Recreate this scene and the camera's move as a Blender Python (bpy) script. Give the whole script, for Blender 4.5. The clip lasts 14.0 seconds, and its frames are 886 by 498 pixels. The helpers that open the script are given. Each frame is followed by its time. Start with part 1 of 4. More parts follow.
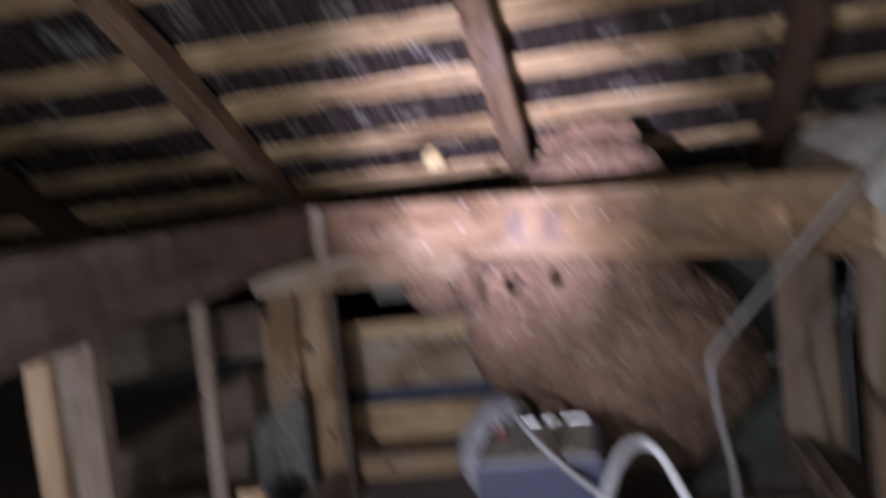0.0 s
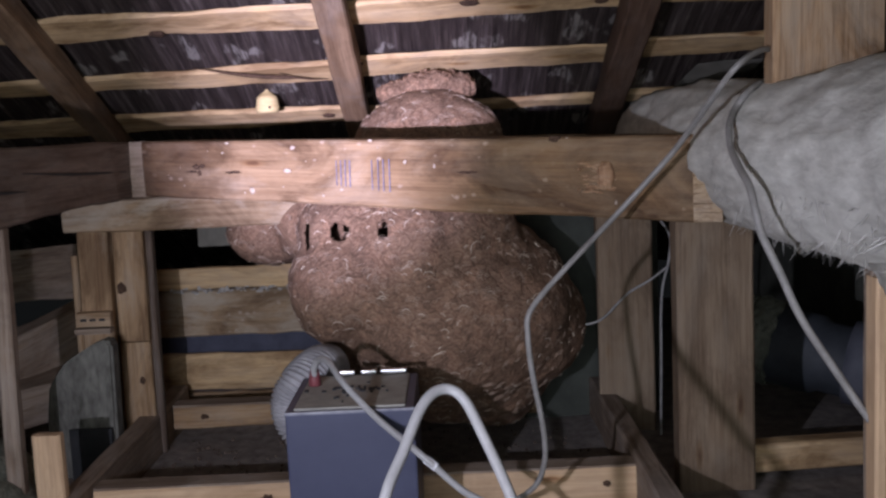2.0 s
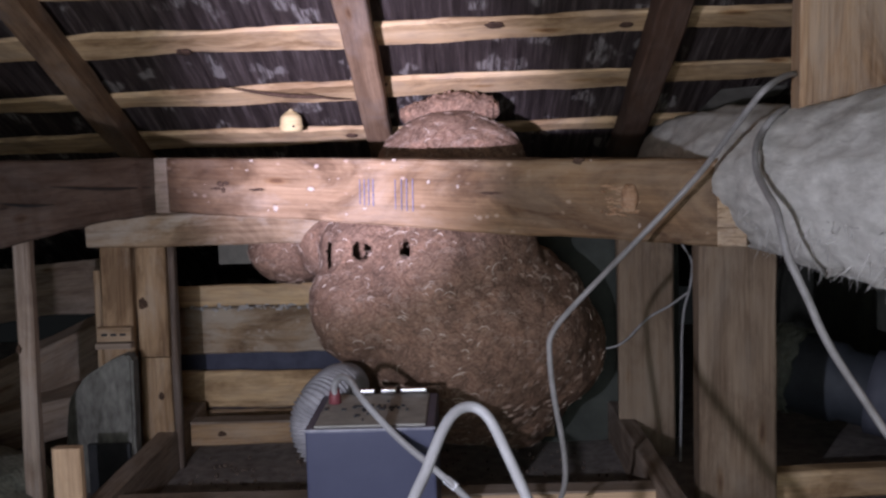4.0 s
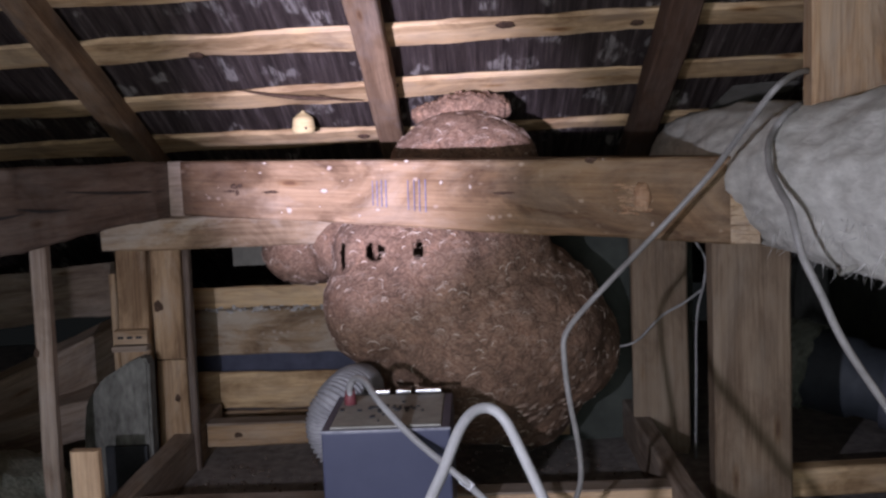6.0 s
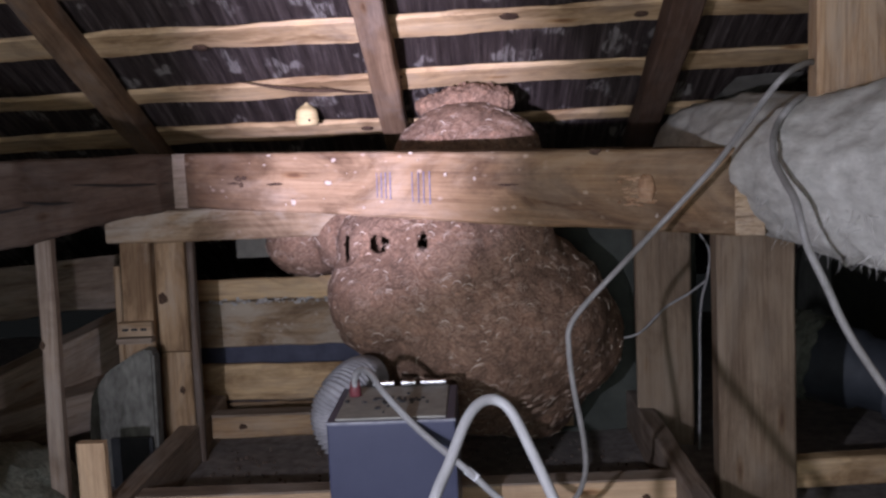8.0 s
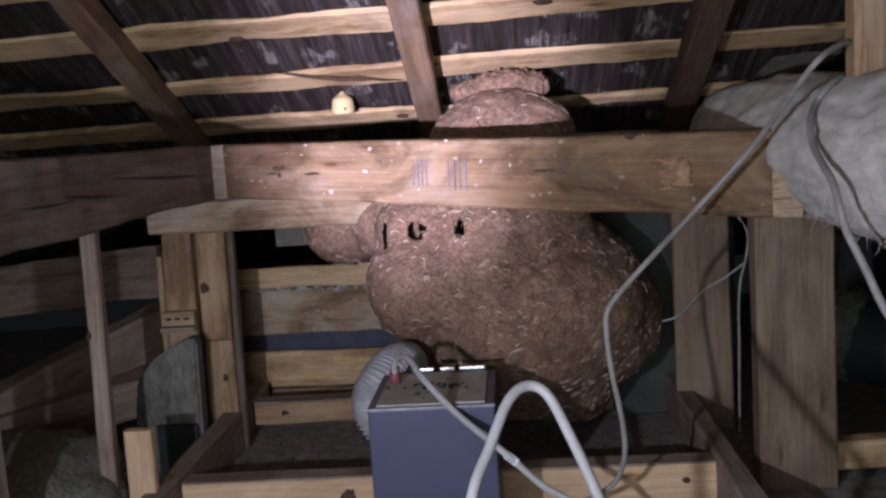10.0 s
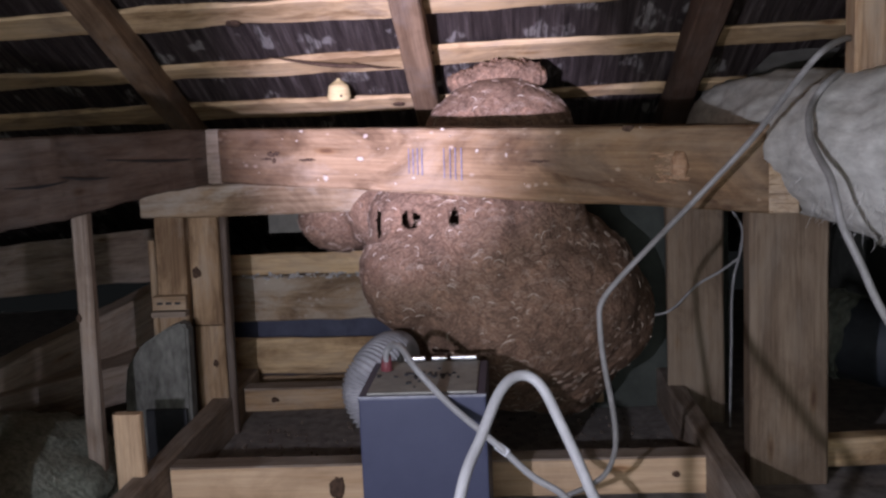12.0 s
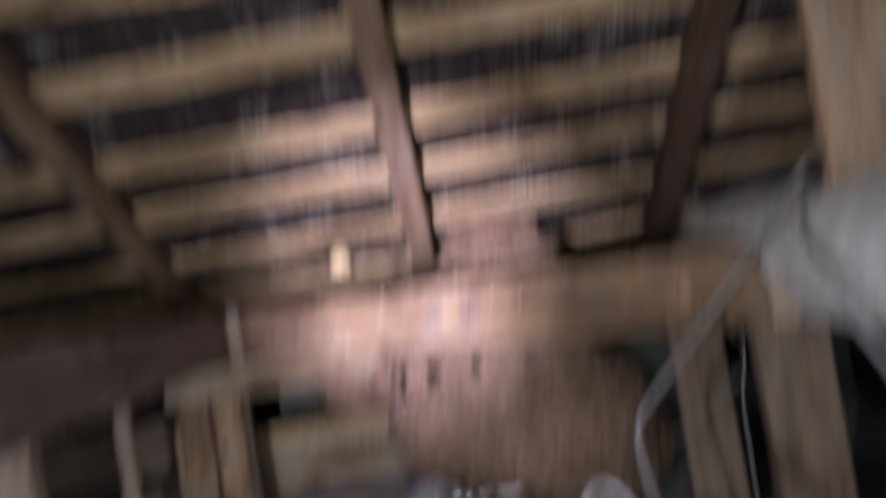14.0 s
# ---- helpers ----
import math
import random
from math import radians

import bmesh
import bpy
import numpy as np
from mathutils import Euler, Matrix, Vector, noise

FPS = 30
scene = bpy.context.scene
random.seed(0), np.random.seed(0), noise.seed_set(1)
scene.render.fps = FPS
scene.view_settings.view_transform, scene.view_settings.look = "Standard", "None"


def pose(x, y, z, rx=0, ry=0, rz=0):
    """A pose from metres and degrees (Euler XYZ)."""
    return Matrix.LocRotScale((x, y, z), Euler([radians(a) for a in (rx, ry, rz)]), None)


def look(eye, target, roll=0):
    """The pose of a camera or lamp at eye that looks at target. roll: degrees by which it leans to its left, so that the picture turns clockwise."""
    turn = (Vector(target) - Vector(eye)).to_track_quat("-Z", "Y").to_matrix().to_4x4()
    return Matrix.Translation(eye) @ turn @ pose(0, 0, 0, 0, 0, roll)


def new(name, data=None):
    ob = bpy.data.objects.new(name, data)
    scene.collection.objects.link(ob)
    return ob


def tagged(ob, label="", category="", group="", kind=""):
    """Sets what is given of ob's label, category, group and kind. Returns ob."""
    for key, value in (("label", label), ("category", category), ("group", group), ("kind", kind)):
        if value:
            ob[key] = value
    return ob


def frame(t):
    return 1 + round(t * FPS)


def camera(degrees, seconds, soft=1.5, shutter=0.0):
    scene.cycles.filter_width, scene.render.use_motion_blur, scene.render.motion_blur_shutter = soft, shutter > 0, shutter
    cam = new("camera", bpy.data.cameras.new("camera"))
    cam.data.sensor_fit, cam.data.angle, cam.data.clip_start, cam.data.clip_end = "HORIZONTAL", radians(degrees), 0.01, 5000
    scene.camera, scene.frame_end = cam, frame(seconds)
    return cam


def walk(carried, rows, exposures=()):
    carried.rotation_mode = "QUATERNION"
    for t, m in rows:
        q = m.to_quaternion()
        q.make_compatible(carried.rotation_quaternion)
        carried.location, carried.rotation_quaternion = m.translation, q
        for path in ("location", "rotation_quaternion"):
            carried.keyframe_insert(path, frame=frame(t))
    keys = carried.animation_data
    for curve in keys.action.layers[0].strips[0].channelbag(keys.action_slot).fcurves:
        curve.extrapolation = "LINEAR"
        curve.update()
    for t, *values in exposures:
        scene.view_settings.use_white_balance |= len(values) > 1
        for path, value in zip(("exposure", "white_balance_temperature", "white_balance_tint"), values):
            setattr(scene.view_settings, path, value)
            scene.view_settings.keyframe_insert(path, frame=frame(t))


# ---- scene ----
cam = camera(47.0, 14.0, 2.5, 1.0)
PATH = [
    (0, (0.04, -0.014, 0.809), (-0.274, 1.956, 0.662), -6.9),
    (0.1, (0.042, -0.019, 0.812), (-0.206, 1.952, 0.58), -6.5),
    (0.2, (-0.014, -0.021, 0.788), (-0.178, 1.952, 0.506), -5.3),
    (0.3, (0.012, -0.031, 0.809), (-0.171, 1.937, 0.5), -5.4),
    (0.4, (0.075, 0.018, 0.787), (-0.173, 1.981, 0.495), -5.3),
    (0.5, (0.05, 0.011, 0.764), (-0.162, 1.979, 0.476), -3.0),
    (1, (0.066, 0.015, 0.77), (-0.017, 1.99, 0.464), -2.9),
    (1.5, (0.068, 0.025, 0.77), (0.038, 2.013, 0.557), -2.3),
    (2, (0.068, 0.031, 0.77), (0.054, 2.016, 0.528), -2.7),
    (2.5, (0.062, 0.021, 0.769), (0.037, 2.016, 0.626), -1.5),
    (3, (0.061, 0.027, 0.769), (0.029, 2.025, 0.697), -0.9),
    (3.5, (0.059, 0.032, 0.764), (0.034, 2.029, 0.655), -1.0),
    (4, (0.054, 0.029, 0.762), (0.012, 2.019, 0.569), -1.8),
    (6.5, (0.052, 0.024, 0.769), (-0.015, 2.013, 0.569), -2.5),
    (7, (0.049, 0.024, 0.769), (-0.015, 2.013, 0.563), -2.5),
    (7.5, (0.05, 0.023, 0.769), (-0.016, 2.011, 0.56), -2.4),
    (8, (0.048, 0.022, 0.769), (-0.023, 2.009, 0.556), -2.6),
    (8.5, (0.051, -0.001, 0.781), (-0.088, 1.982, 0.56), -4.5),
    (11, (0.046, 0.018, 0.771), (-0.096, 1.997, 0.522), -2.9),
    (11.5, (0.045, 0.02, 0.769), (-0.092, 1.999, 0.514), -2.6),
    (12, (0.045, 0.016, 0.771), (-0.086, 1.995, 0.513), -2.5),
    (12.5, (0.043, 0.016, 0.767), (-0.084, 1.996, 0.514), -2.2),
    (13, (0.039, 0.016, 0.76), (-0.038, 2.002, 0.533), -1.1),
    (13.1, (0.034, 0.012, 0.759), (-0.019, 2.0, 0.544), -1.0),
    (13.3, (0.031, 0.01, 0.717), (0.153, 2.002, 0.588), -1.4),
    (13.4, (0.038, -0.007, 0.766), (0.266, 1.975, 0.632), -3.7),
    (13.5, (0.063, -0.012, 0.81), (0.299, 1.969, 0.668), -5.9),
    (13.6, (0.052, -0.052, 0.827), (0.238, 1.938, 0.757), -7.7),
    (13.7, (0.013, -0.094, 0.825), (0.186, 1.899, 0.808), -9.4),
    (13.8, (0.017, -0.072, 0.852), (0.069, 1.927, 0.848), -9.8),
    (13.9, (-0.03, -0.108, 0.811), (-0.06, 1.889, 0.914), -8.2),
    (13.967, (-0.062, -0.103, 0.784), (-0.084, 1.896, 0.872), -9.1),
    (14, (-0.078, -0.101, 0.771), (-0.096, 1.899, 0.818), -9.5),
]
walk(cam, [(t, look(eye, target, roll)) for t, eye, target, roll in PATH])


# ---------------------------------------------------------------- light
world = bpy.data.worlds.new("loft_dark")
scene.world = world
world.use_nodes = True
world.node_tree.nodes["Background"].inputs[0].default_value = (0.5, 0.55, 0.6, 1)
world.node_tree.nodes["Background"].inputs[1].default_value = 0.01


def torch(name, eye, target, watts, cone, blend, size, colour):
    data = bpy.data.lights.new(name, "SPOT")
    data.energy, data.spot_size, data.spot_blend = watts, radians(cone), blend
    data.shadow_soft_size, data.color = size, colour
    ob = new(name, data)
    ob.matrix_world = look(eye, target)
    return ob


# the hand torch beside the camera: a wide spill and a hot core
TORCH = (-0.45, 0.12, 0.612)
torch("torch_spill", TORCH, (0.13, 2.3, 0.56), 82, 91, 1.0, 0.012, (0.815, 0.825, 1.03))
torch("torch_core", TORCH, (-0.215, 2.2, 0.83), 570, 25, 1.0, 0.012, (0.825, 0.768, 1.13))


# added weak fill light behind the camera, no real source; lifts the dark parts
rear_fill = bpy.data.lights.new("rear_fill_light", "AREA")
rear_fill.shape, rear_fill.size, rear_fill.size_y, rear_fill.energy, rear_fill.color = "RECTANGLE", 1.25, 1.4, 31.0, (0.88, 0.93, 1.0)
new("rear_fill_light", rear_fill).matrix_world = look((-0.2, -1.65, 0.72), (-0.2, 1.0, 0.72))


# ---------------------------------------------------------------- materials
def material(name, rough=0.7, metal=0.0):
    m = bpy.data.materials.new(name)
    m.use_nodes = True
    nt = m.node_tree
    b = nt.nodes["Principled BSDF"]
    b.inputs["Roughness"].default_value, b.inputs["Metallic"].default_value = rough, metal
    b.inputs["Specular IOR Level"].default_value = 0.3
    return m, nt, b


def node(nt, kind, **values):
    n = nt.nodes.new(kind)
    for key, value in values.items():
        n.inputs[key.replace("_", " ")].default_value = value
    return n


def coords(nt, scale, spread=True):
    """Object coordinates, stretched, and shifted from object to object."""
    tc = nt.nodes.new("ShaderNodeTexCoord")
    mp = node(nt, "ShaderNodeMapping", Scale=scale)
    nt.links.new(tc.outputs["Object"], mp.inputs["Vector"])
    if spread:
        info = nt.nodes.new("ShaderNodeObjectInfo")
        mul = nt.nodes.new("ShaderNodeVectorMath")
        mul.operation = "SCALE"
        mul.inputs[0].default_value = (37.0, 19.0, 53.0)
        nt.links.new(info.outputs["Random"], mul.inputs["Scale"])
        nt.links.new(mul.outputs[0], mp.inputs["Location"])
    return mp.outputs[0]


def ramp(nt, fac, *stops):
    r = nt.nodes.new("ShaderNodeValToRGB")
    els = r.color_ramp.elements
    while len(els) < len(stops):
        els.new(0.5)
    for el, (p, c) in zip(els, stops):
        el.position = p
        el.color = (*c, 1) if len(c) == 3 else c
    nt.links.new(fac, r.inputs[0])
    return r.outputs[0]


def mix(nt, fac, a, b, how="MIX"):
    n = nt.nodes.new("ShaderNodeMix")
    n.data_type, n.blend_type = "RGBA", how
    for sock, v in ((n.inputs[0], fac), (n.inputs[6], a), (n.inputs[7], b)):
        if isinstance(v, (int, float)):
            sock.default_value = v
        elif isinstance(v, tuple):
            sock.default_value = (*v, 1)
        else:
            nt.links.new(v, sock)
    return n.outputs[2]


def noise_tex(nt, vec, scale=1.0, detail=6.0, rough=0.6, warp=0.0):
    n = node(nt, "ShaderNodeTexNoise", Scale=scale, Detail=detail, Roughness=rough, Distortion=warp)
    nt.links.new(vec, n.inputs["Vector"])
    return n.outputs["Fac"]


def bump(nt, b, height, strength, distance):
    n = node(nt, "ShaderNodeBump", Strength=strength, Distance=distance)
    nt.links.new(height, n.inputs["Height"])
    nt.links.new(n.outputs[0], b.inputs["Normal"])


def wood(name, pale, mid, dark, grey=(0.3, 0.28, 0.26), greyed=0.3, rough=0.72, knots=0.10, spots=0.0, stain=0.5, grainy=1.0, soaked=()):
    """Sawn softwood: grain along local x, knots, brown stains, dust, and pale droppings where asked."""
    m, nt, b = material(name, rough)
    grain = noise_tex(nt, coords(nt, (1.8, 40, 40)), 1.0, 10, 0.7, 0.6)
    fibre = noise_tex(nt, coords(nt, (9, 210, 210)), 1.0, 4, 0.6)
    rings = noise_tex(nt, coords(nt, (1.1, 13, 13)), 1.0, 4, 0.55, 1.6)
    col = ramp(nt, grain, (0.22, dark), (0.44, mid), (0.66, pale))
    band = ramp(nt, rings, (0.34, (0.6, 0.52, 0.46)), (0.47, (1, 1, 1)), (0.56, (0.95, 0.91, 0.86)), (0.68, (0.7, 0.63, 0.56)))
    col = mix(nt, 0.5 * grainy, col, band, "MULTIPLY")
    col = mix(nt, 0.4 * grainy, col, ramp(nt, fibre, (0.36, (0.5, 0.45, 0.4)), (0.56, (1.1, 1.08, 1.05))), "MULTIPLY")
    blot = noise_tex(nt, coords(nt, (4, 8, 8)), 1.0, 7, 0.66, 0.8)
    col = mix(nt, stain, col, ramp(nt, blot, (0.38, (0.3, 0.23, 0.17)), (0.54, (0.95, 0.92, 0.88)), (0.7, (1.15, 1.12, 1.06))), "MULTIPLY")
    lines = noise_tex(nt, coords(nt, (0.9, 24, 24)), 1.0, 3, 0.5, 0.3)
    col = mix(nt, 0.6 * grainy, col, ramp(nt, lines, (0.40, (1, 1, 1)), (0.44, (0.55, 0.46, 0.38)), (0.455, (1, 1, 1)), (0.56, (1, 1, 1)), (0.58, (0.6, 0.5, 0.42)), (0.60, (1, 1, 1))), "MULTIPLY")
    patch = ramp(nt, noise_tex(nt, coords(nt, (4.5, 12, 12)), 1.0, 8, 0.7, 0.5), (0.47, (0, 0, 0)), (0.64, (1, 1, 1)))
    half = nt.nodes.new("ShaderNodeMath")
    half.operation = "MULTIPLY"
    half.inputs[1].default_value = greyed
    nt.links.new(patch, half.inputs[0])
    col = mix(nt, half.outputs[0], col, grey)
    vor = node(nt, "ShaderNodeTexVoronoi", Scale=1.0, Randomness=1.0)
    nt.links.new(coords(nt, (3.4, 13, 13)), vor.inputs["Vector"])
    edge = nt.nodes.new("ShaderNodeMath")
    edge.operation = "MULTIPLY_ADD"
    edge.inputs[1].default_value = 0.16
    nt.links.new(blot, edge.inputs[0])
    nt.links.new(vor.outputs["Distance"], edge.inputs[2])
    k = knots + 0.06
    knot = ramp(nt, edge.outputs[0], (k * 0.5, (0.16, 0.09, 0.055)), (k, (0.45, 0.3, 0.2)), (k + 0.035, (0.85, 0.75, 0.62)), (k + 0.09, (1, 1, 1)))
    col = mix(nt, 0.85, col, knot, "MULTIPLY")
    if spots:
        dots = node(nt, "ShaderNodeTexVoronoi", Scale=1.0)
        nt.links.new(coords(nt, (34, 48, 48)), dots.inputs["Vector"])
        off = nt.nodes.new("ShaderNodeMath")
        off.operation = "MULTIPLY_ADD"
        off.inputs[1].default_value = 0.35
        nt.links.new(noise_tex(nt, coords(nt, (120, 120, 120)), 1.0, 3), off.inputs[0])
        nt.links.new(dots.outputs["Distance"], off.inputs[2])
        pale_dot = ramp(nt, off.outputs[0], (0.16, (1, 1, 1)), (0.36, (0.5, 0.5, 0.5)), (0.42, (0, 0, 0)))
        few = ramp(nt, noise_tex(nt, coords(nt, (9, 14, 14)), 1.0, 2), (0.54, (0, 0, 0)), (0.64, (spots, spots, spots)))
        col = mix(nt, mix(nt, 1.0, pale_dot, few, "MULTIPLY"), col, (0.66, 0.57, 0.5))
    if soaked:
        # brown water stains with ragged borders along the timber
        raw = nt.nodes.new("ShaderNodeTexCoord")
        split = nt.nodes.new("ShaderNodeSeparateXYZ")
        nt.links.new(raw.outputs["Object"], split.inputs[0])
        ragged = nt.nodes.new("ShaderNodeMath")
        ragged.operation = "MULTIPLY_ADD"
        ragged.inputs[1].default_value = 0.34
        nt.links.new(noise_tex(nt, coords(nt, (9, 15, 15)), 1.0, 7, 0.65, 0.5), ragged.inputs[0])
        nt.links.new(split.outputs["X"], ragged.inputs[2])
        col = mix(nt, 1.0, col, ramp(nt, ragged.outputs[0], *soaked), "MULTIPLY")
    nt.links.new(col, b.inputs["Base Color"])
    tall = nt.nodes.new("ShaderNodeMath")
    tall.operation = "ADD"
    nt.links.new(grain, tall.inputs[0])
    nt.links.new(fibre, tall.inputs[1])
    bump(nt, b, tall.outputs[0], 0.55, 0.004)
    return m


PALE = wood("pale_pine", (0.68, 0.505, 0.30), (0.565, 0.40, 0.225), (0.35, 0.22, 0.115), grey=(0.34, 0.28, 0.22), greyed=0.35, knots=0.085, stain=0.78, grainy=0.6)
RAFTER = wood("brown_pine", (0.31, 0.21, 0.135), (0.235, 0.155, 0.097), (0.13, 0.082, 0.051), greyed=0.22, knots=0.05, grainy=0.7)
DARK_RAFTER = wood("dark_stained_pine", (0.125, 0.075, 0.052), (0.095, 0.056, 0.038), (0.055, 0.034, 0.025), greyed=0.1, knots=0.05, grainy=0.7)
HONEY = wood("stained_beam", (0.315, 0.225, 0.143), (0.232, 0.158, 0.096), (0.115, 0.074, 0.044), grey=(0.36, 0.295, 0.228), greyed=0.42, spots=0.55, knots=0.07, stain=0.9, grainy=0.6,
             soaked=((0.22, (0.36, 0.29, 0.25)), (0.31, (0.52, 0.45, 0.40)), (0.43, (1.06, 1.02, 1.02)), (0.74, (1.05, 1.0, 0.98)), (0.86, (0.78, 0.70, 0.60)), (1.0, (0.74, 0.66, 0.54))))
SOOT = wood("dark_old_beam", (0.17, 0.13, 0.105), (0.125, 0.093, 0.074), (0.065, 0.047, 0.037), grey=(0.2, 0.18, 0.16), greyed=0.3, knots=0.05)
GREYWOOD = wood("grey_plank", (0.31, 0.25, 0.20), (0.25, 0.195, 0.15), (0.16, 0.115, 0.085), grey=(0.33, 0.29, 0.25), greyed=0.45, knots=0.05)
OLD = wood("weathered_pine", (0.42, 0.292, 0.172), (0.325, 0.215, 0.122), (0.17, 0.104, 0.056), grey=(0.38, 0.315, 0.245), greyed=0.4, knots=0.07, stain=0.65, grainy=0.75)
PLATE = wood("dusty_plate", (0.37, 0.27, 0.175), (0.28, 0.195, 0.12), (0.15, 0.1, 0.06), grey=(0.44, 0.385, 0.31), greyed=0.65, spots=0.35, knots=0.07, stain=0.75, grainy=0.7)
WORNPOST = wood("worn_post", (0.44, 0.30, 0.18), (0.33, 0.22, 0.13), (0.19, 0.12, 0.07), grey=(0.34, 0.285, 0.22), greyed=0.5, knots=0.05, stain=0.8, grainy=0.9)
FRESH = wood("fresh_pine", (0.60, 0.43, 0.275), (0.52, 0.36, 0.22), (0.40, 0.26, 0.14), greyed=0.08, knots=0.07, stain=0.3, grainy=0.4)
BROAD = wood("smooth_brown_post", (0.22, 0.164, 0.113), (0.188, 0.138, 0.093), (0.125, 0.088, 0.058), grey=(0.225, 0.186, 0.143), greyed=0.35, knots=0.05, stain=0.5, grainy=0.7)
ORANGE = wood("orange_ply", (0.62, 0.37, 0.18), (0.54, 0.30, 0.135), (0.42, 0.22, 0.095), greyed=0.05, knots=0.05, stain=0.2, grainy=0.4)
RUSTY = wood("torn_knot_wood", (0.44, 0.28, 0.16), (0.31, 0.175, 0.095), (0.15, 0.08, 0.045), grey=(0.5, 0.4, 0.28), greyed=0.4, knots=0.1, stain=0.7)
ENDGRAIN = wood("sawn_end", (0.46, 0.35, 0.23), (0.38, 0.28, 0.175), (0.30, 0.21, 0.12), greyed=0.2, knots=0.02)


def plain(name, a, b_, scale, rough, relief=0.3, depth=0.003, metal=0.0, stretch=(1, 1, 1)):
    m, nt, b = material(name, rough, metal)
    n = noise_tex(nt, coords(nt, tuple(scale * s for s in stretch)), 1.0, 8, 0.65)
    nt.links.new(ramp(nt, n, (0.32, a), (0.68, b_)), b.inputs["Base Color"])
    if relief:
        bump(nt, b, n, relief, depth)
    return m


def felt_material():
    m, nt, b = material("bitumen_felt", 0.62)
    v = coords(nt, (80, 3.5, 3.5), False)
    streak = noise_tex(nt, v, 1.0, 8, 0.7, 0.1)
    col = ramp(nt, streak, (0.34, (0.042, 0.031, 0.028)), (0.52, (0.118, 0.090, 0.083)), (0.68, (0.26, 0.212, 0.196)))
    flake = noise_tex(nt, coords(nt, (95, 9, 9), False), 1.0, 7, 0.75, 0.4)
    where = noise_tex(nt, coords(nt, (11, 8, 8), False), 1.0, 2, 0.5)
    a = ramp(nt, flake, (0.46, (0, 0, 0)), (0.54, (1, 1, 1)))
    c = ramp(nt, where, (0.59, (0, 0, 0)), (0.64, (1, 1, 1)))
    col = mix(nt, mix(nt, 1.0, a, c, "MULTIPLY"), col, (0.50, 0.46, 0.42))
    nt.links.new(col, b.inputs["Base Color"])
    bump(nt, b, streak, 0.9, 0.012)
    return m


FELT = felt_material()


def nest_material():
    """Layered paper: arcs round scattered centres, brown and fawn."""
    m, nt, b = material("wasp_paper", 0.88)
    b.inputs["Specular IOR Level"].default_value = 0.25
    v = coords(nt, (1, 1, 1), False)
    warp = noise_tex(nt, v, 26.0, 3)
    shift = nt.nodes.new("ShaderNodeVectorMath")
    shift.operation = "MULTIPLY_ADD"
    shift.inputs[1].default_value = (0.022, 0.022, 0.022)
    nt.links.new(warp, shift.inputs[0])
    nt.links.new(v, shift.inputs[2])
    cells = node(nt, "ShaderNodeTexVoronoi", Scale=40.0, Randomness=1.0)
    nt.links.new(shift.outputs[0], cells.inputs["Vector"])
    local = nt.nodes.new("ShaderNodeVectorMath")
    local.operation = "SUBTRACT"
    nt.links.new(shift.outputs[0], local.inputs[0])
    nt.links.new(cells.outputs["Position"], local.inputs[1])
    lean = nt.nodes.new("ShaderNodeVectorMath")
    lean.operation = "MULTIPLY_ADD"
    lean.inputs[1].default_value, lean.inputs[2].default_value = (0.036, 0.036, 0.02), (-0.018, -0.018, 0.006)
    nt.links.new(cells.outputs["Color"], lean.inputs[0])
    centred = nt.nodes.new("ShaderNodeVectorMath")
    centred.operation = "ADD"
    nt.links.new(local.outputs[0], centred.inputs[0])
    nt.links.new(lean.outputs[0], centred.inputs[1])
    far = nt.nodes.new("ShaderNodeVectorMath")
    far.operation = "LENGTH"
    nt.links.new(centred.outputs[0], far.inputs[0])
    wave = nt.nodes.new("ShaderNodeMath")
    wave.operation = "MULTIPLY"
    wave.inputs[1].default_value = 125.0
    nt.links.new(far.outputs["Value"], wave.inputs[0])
    sine = nt.nodes.new("ShaderNodeMath")
    sine.operation = "FRACT"
    nt.links.new(wave.outputs[0], sine.inputs[0])
    unit = nt.nodes.new("ShaderNodeMath")
    unit.operation = "MULTIPLY_ADD"
    unit.inputs[1].default_value, unit.inputs[2].default_value = 1.0, 0.0
    nt.links.new(sine.outputs[0], unit.inputs[0])
    bands = ramp(nt, unit.outputs[0], (0.0, (0.150, 0.096, 0.066)), (0.20, (0.20, 0.130, 0.090)), (0.74, (0.22, 0.145, 0.101)), (0.90, (0.285, 0.198, 0.142)), (1.0, (0.26, 0.177, 0.125)))
    tone = nt.nodes.new("ShaderNodeSeparateColor")
    nt.links.new(cells.outputs["Color"], tone.inputs[0])
    hue = ramp(nt, tone.outputs[0], (0.0, (0.72, 0.66, 0.62)), (0.5, (1.0, 0.96, 0.93)), (1.0, (1.25, 1.1, 1.0)))
    col = mix(nt, 0.45, bands, hue, "MULTIPLY")
    big = ramp(nt, noise_tex(nt, v, 7.0, 4), (0.35, (0.72, 0.7, 0.7)), (0.65, (1.15, 1.12, 1.1)))
    col = mix(nt, 0.8, col, big, "MULTIPLY")
    nt.links.new(col, b.inputs["Base Color"])
    blot = ramp(nt, noise_tex(nt, v, 42.0, 5, 0.65, 2.2), (0.36, (0.60, 0.56, 0.54)), (0.50, (0.98, 0.96, 0.95)), (0.64, (1.30, 1.26, 1.2)))
    col = mix(nt, 0.75, col, blot, "MULTIPLY")
    folds = node(nt, "ShaderNodeTexVoronoi", Scale=34.0, Randomness=1.0)
    folds.feature = "DISTANCE_TO_EDGE"
    bent = nt.nodes.new("ShaderNodeVectorMath")
    bent.operation = "MULTIPLY_ADD"
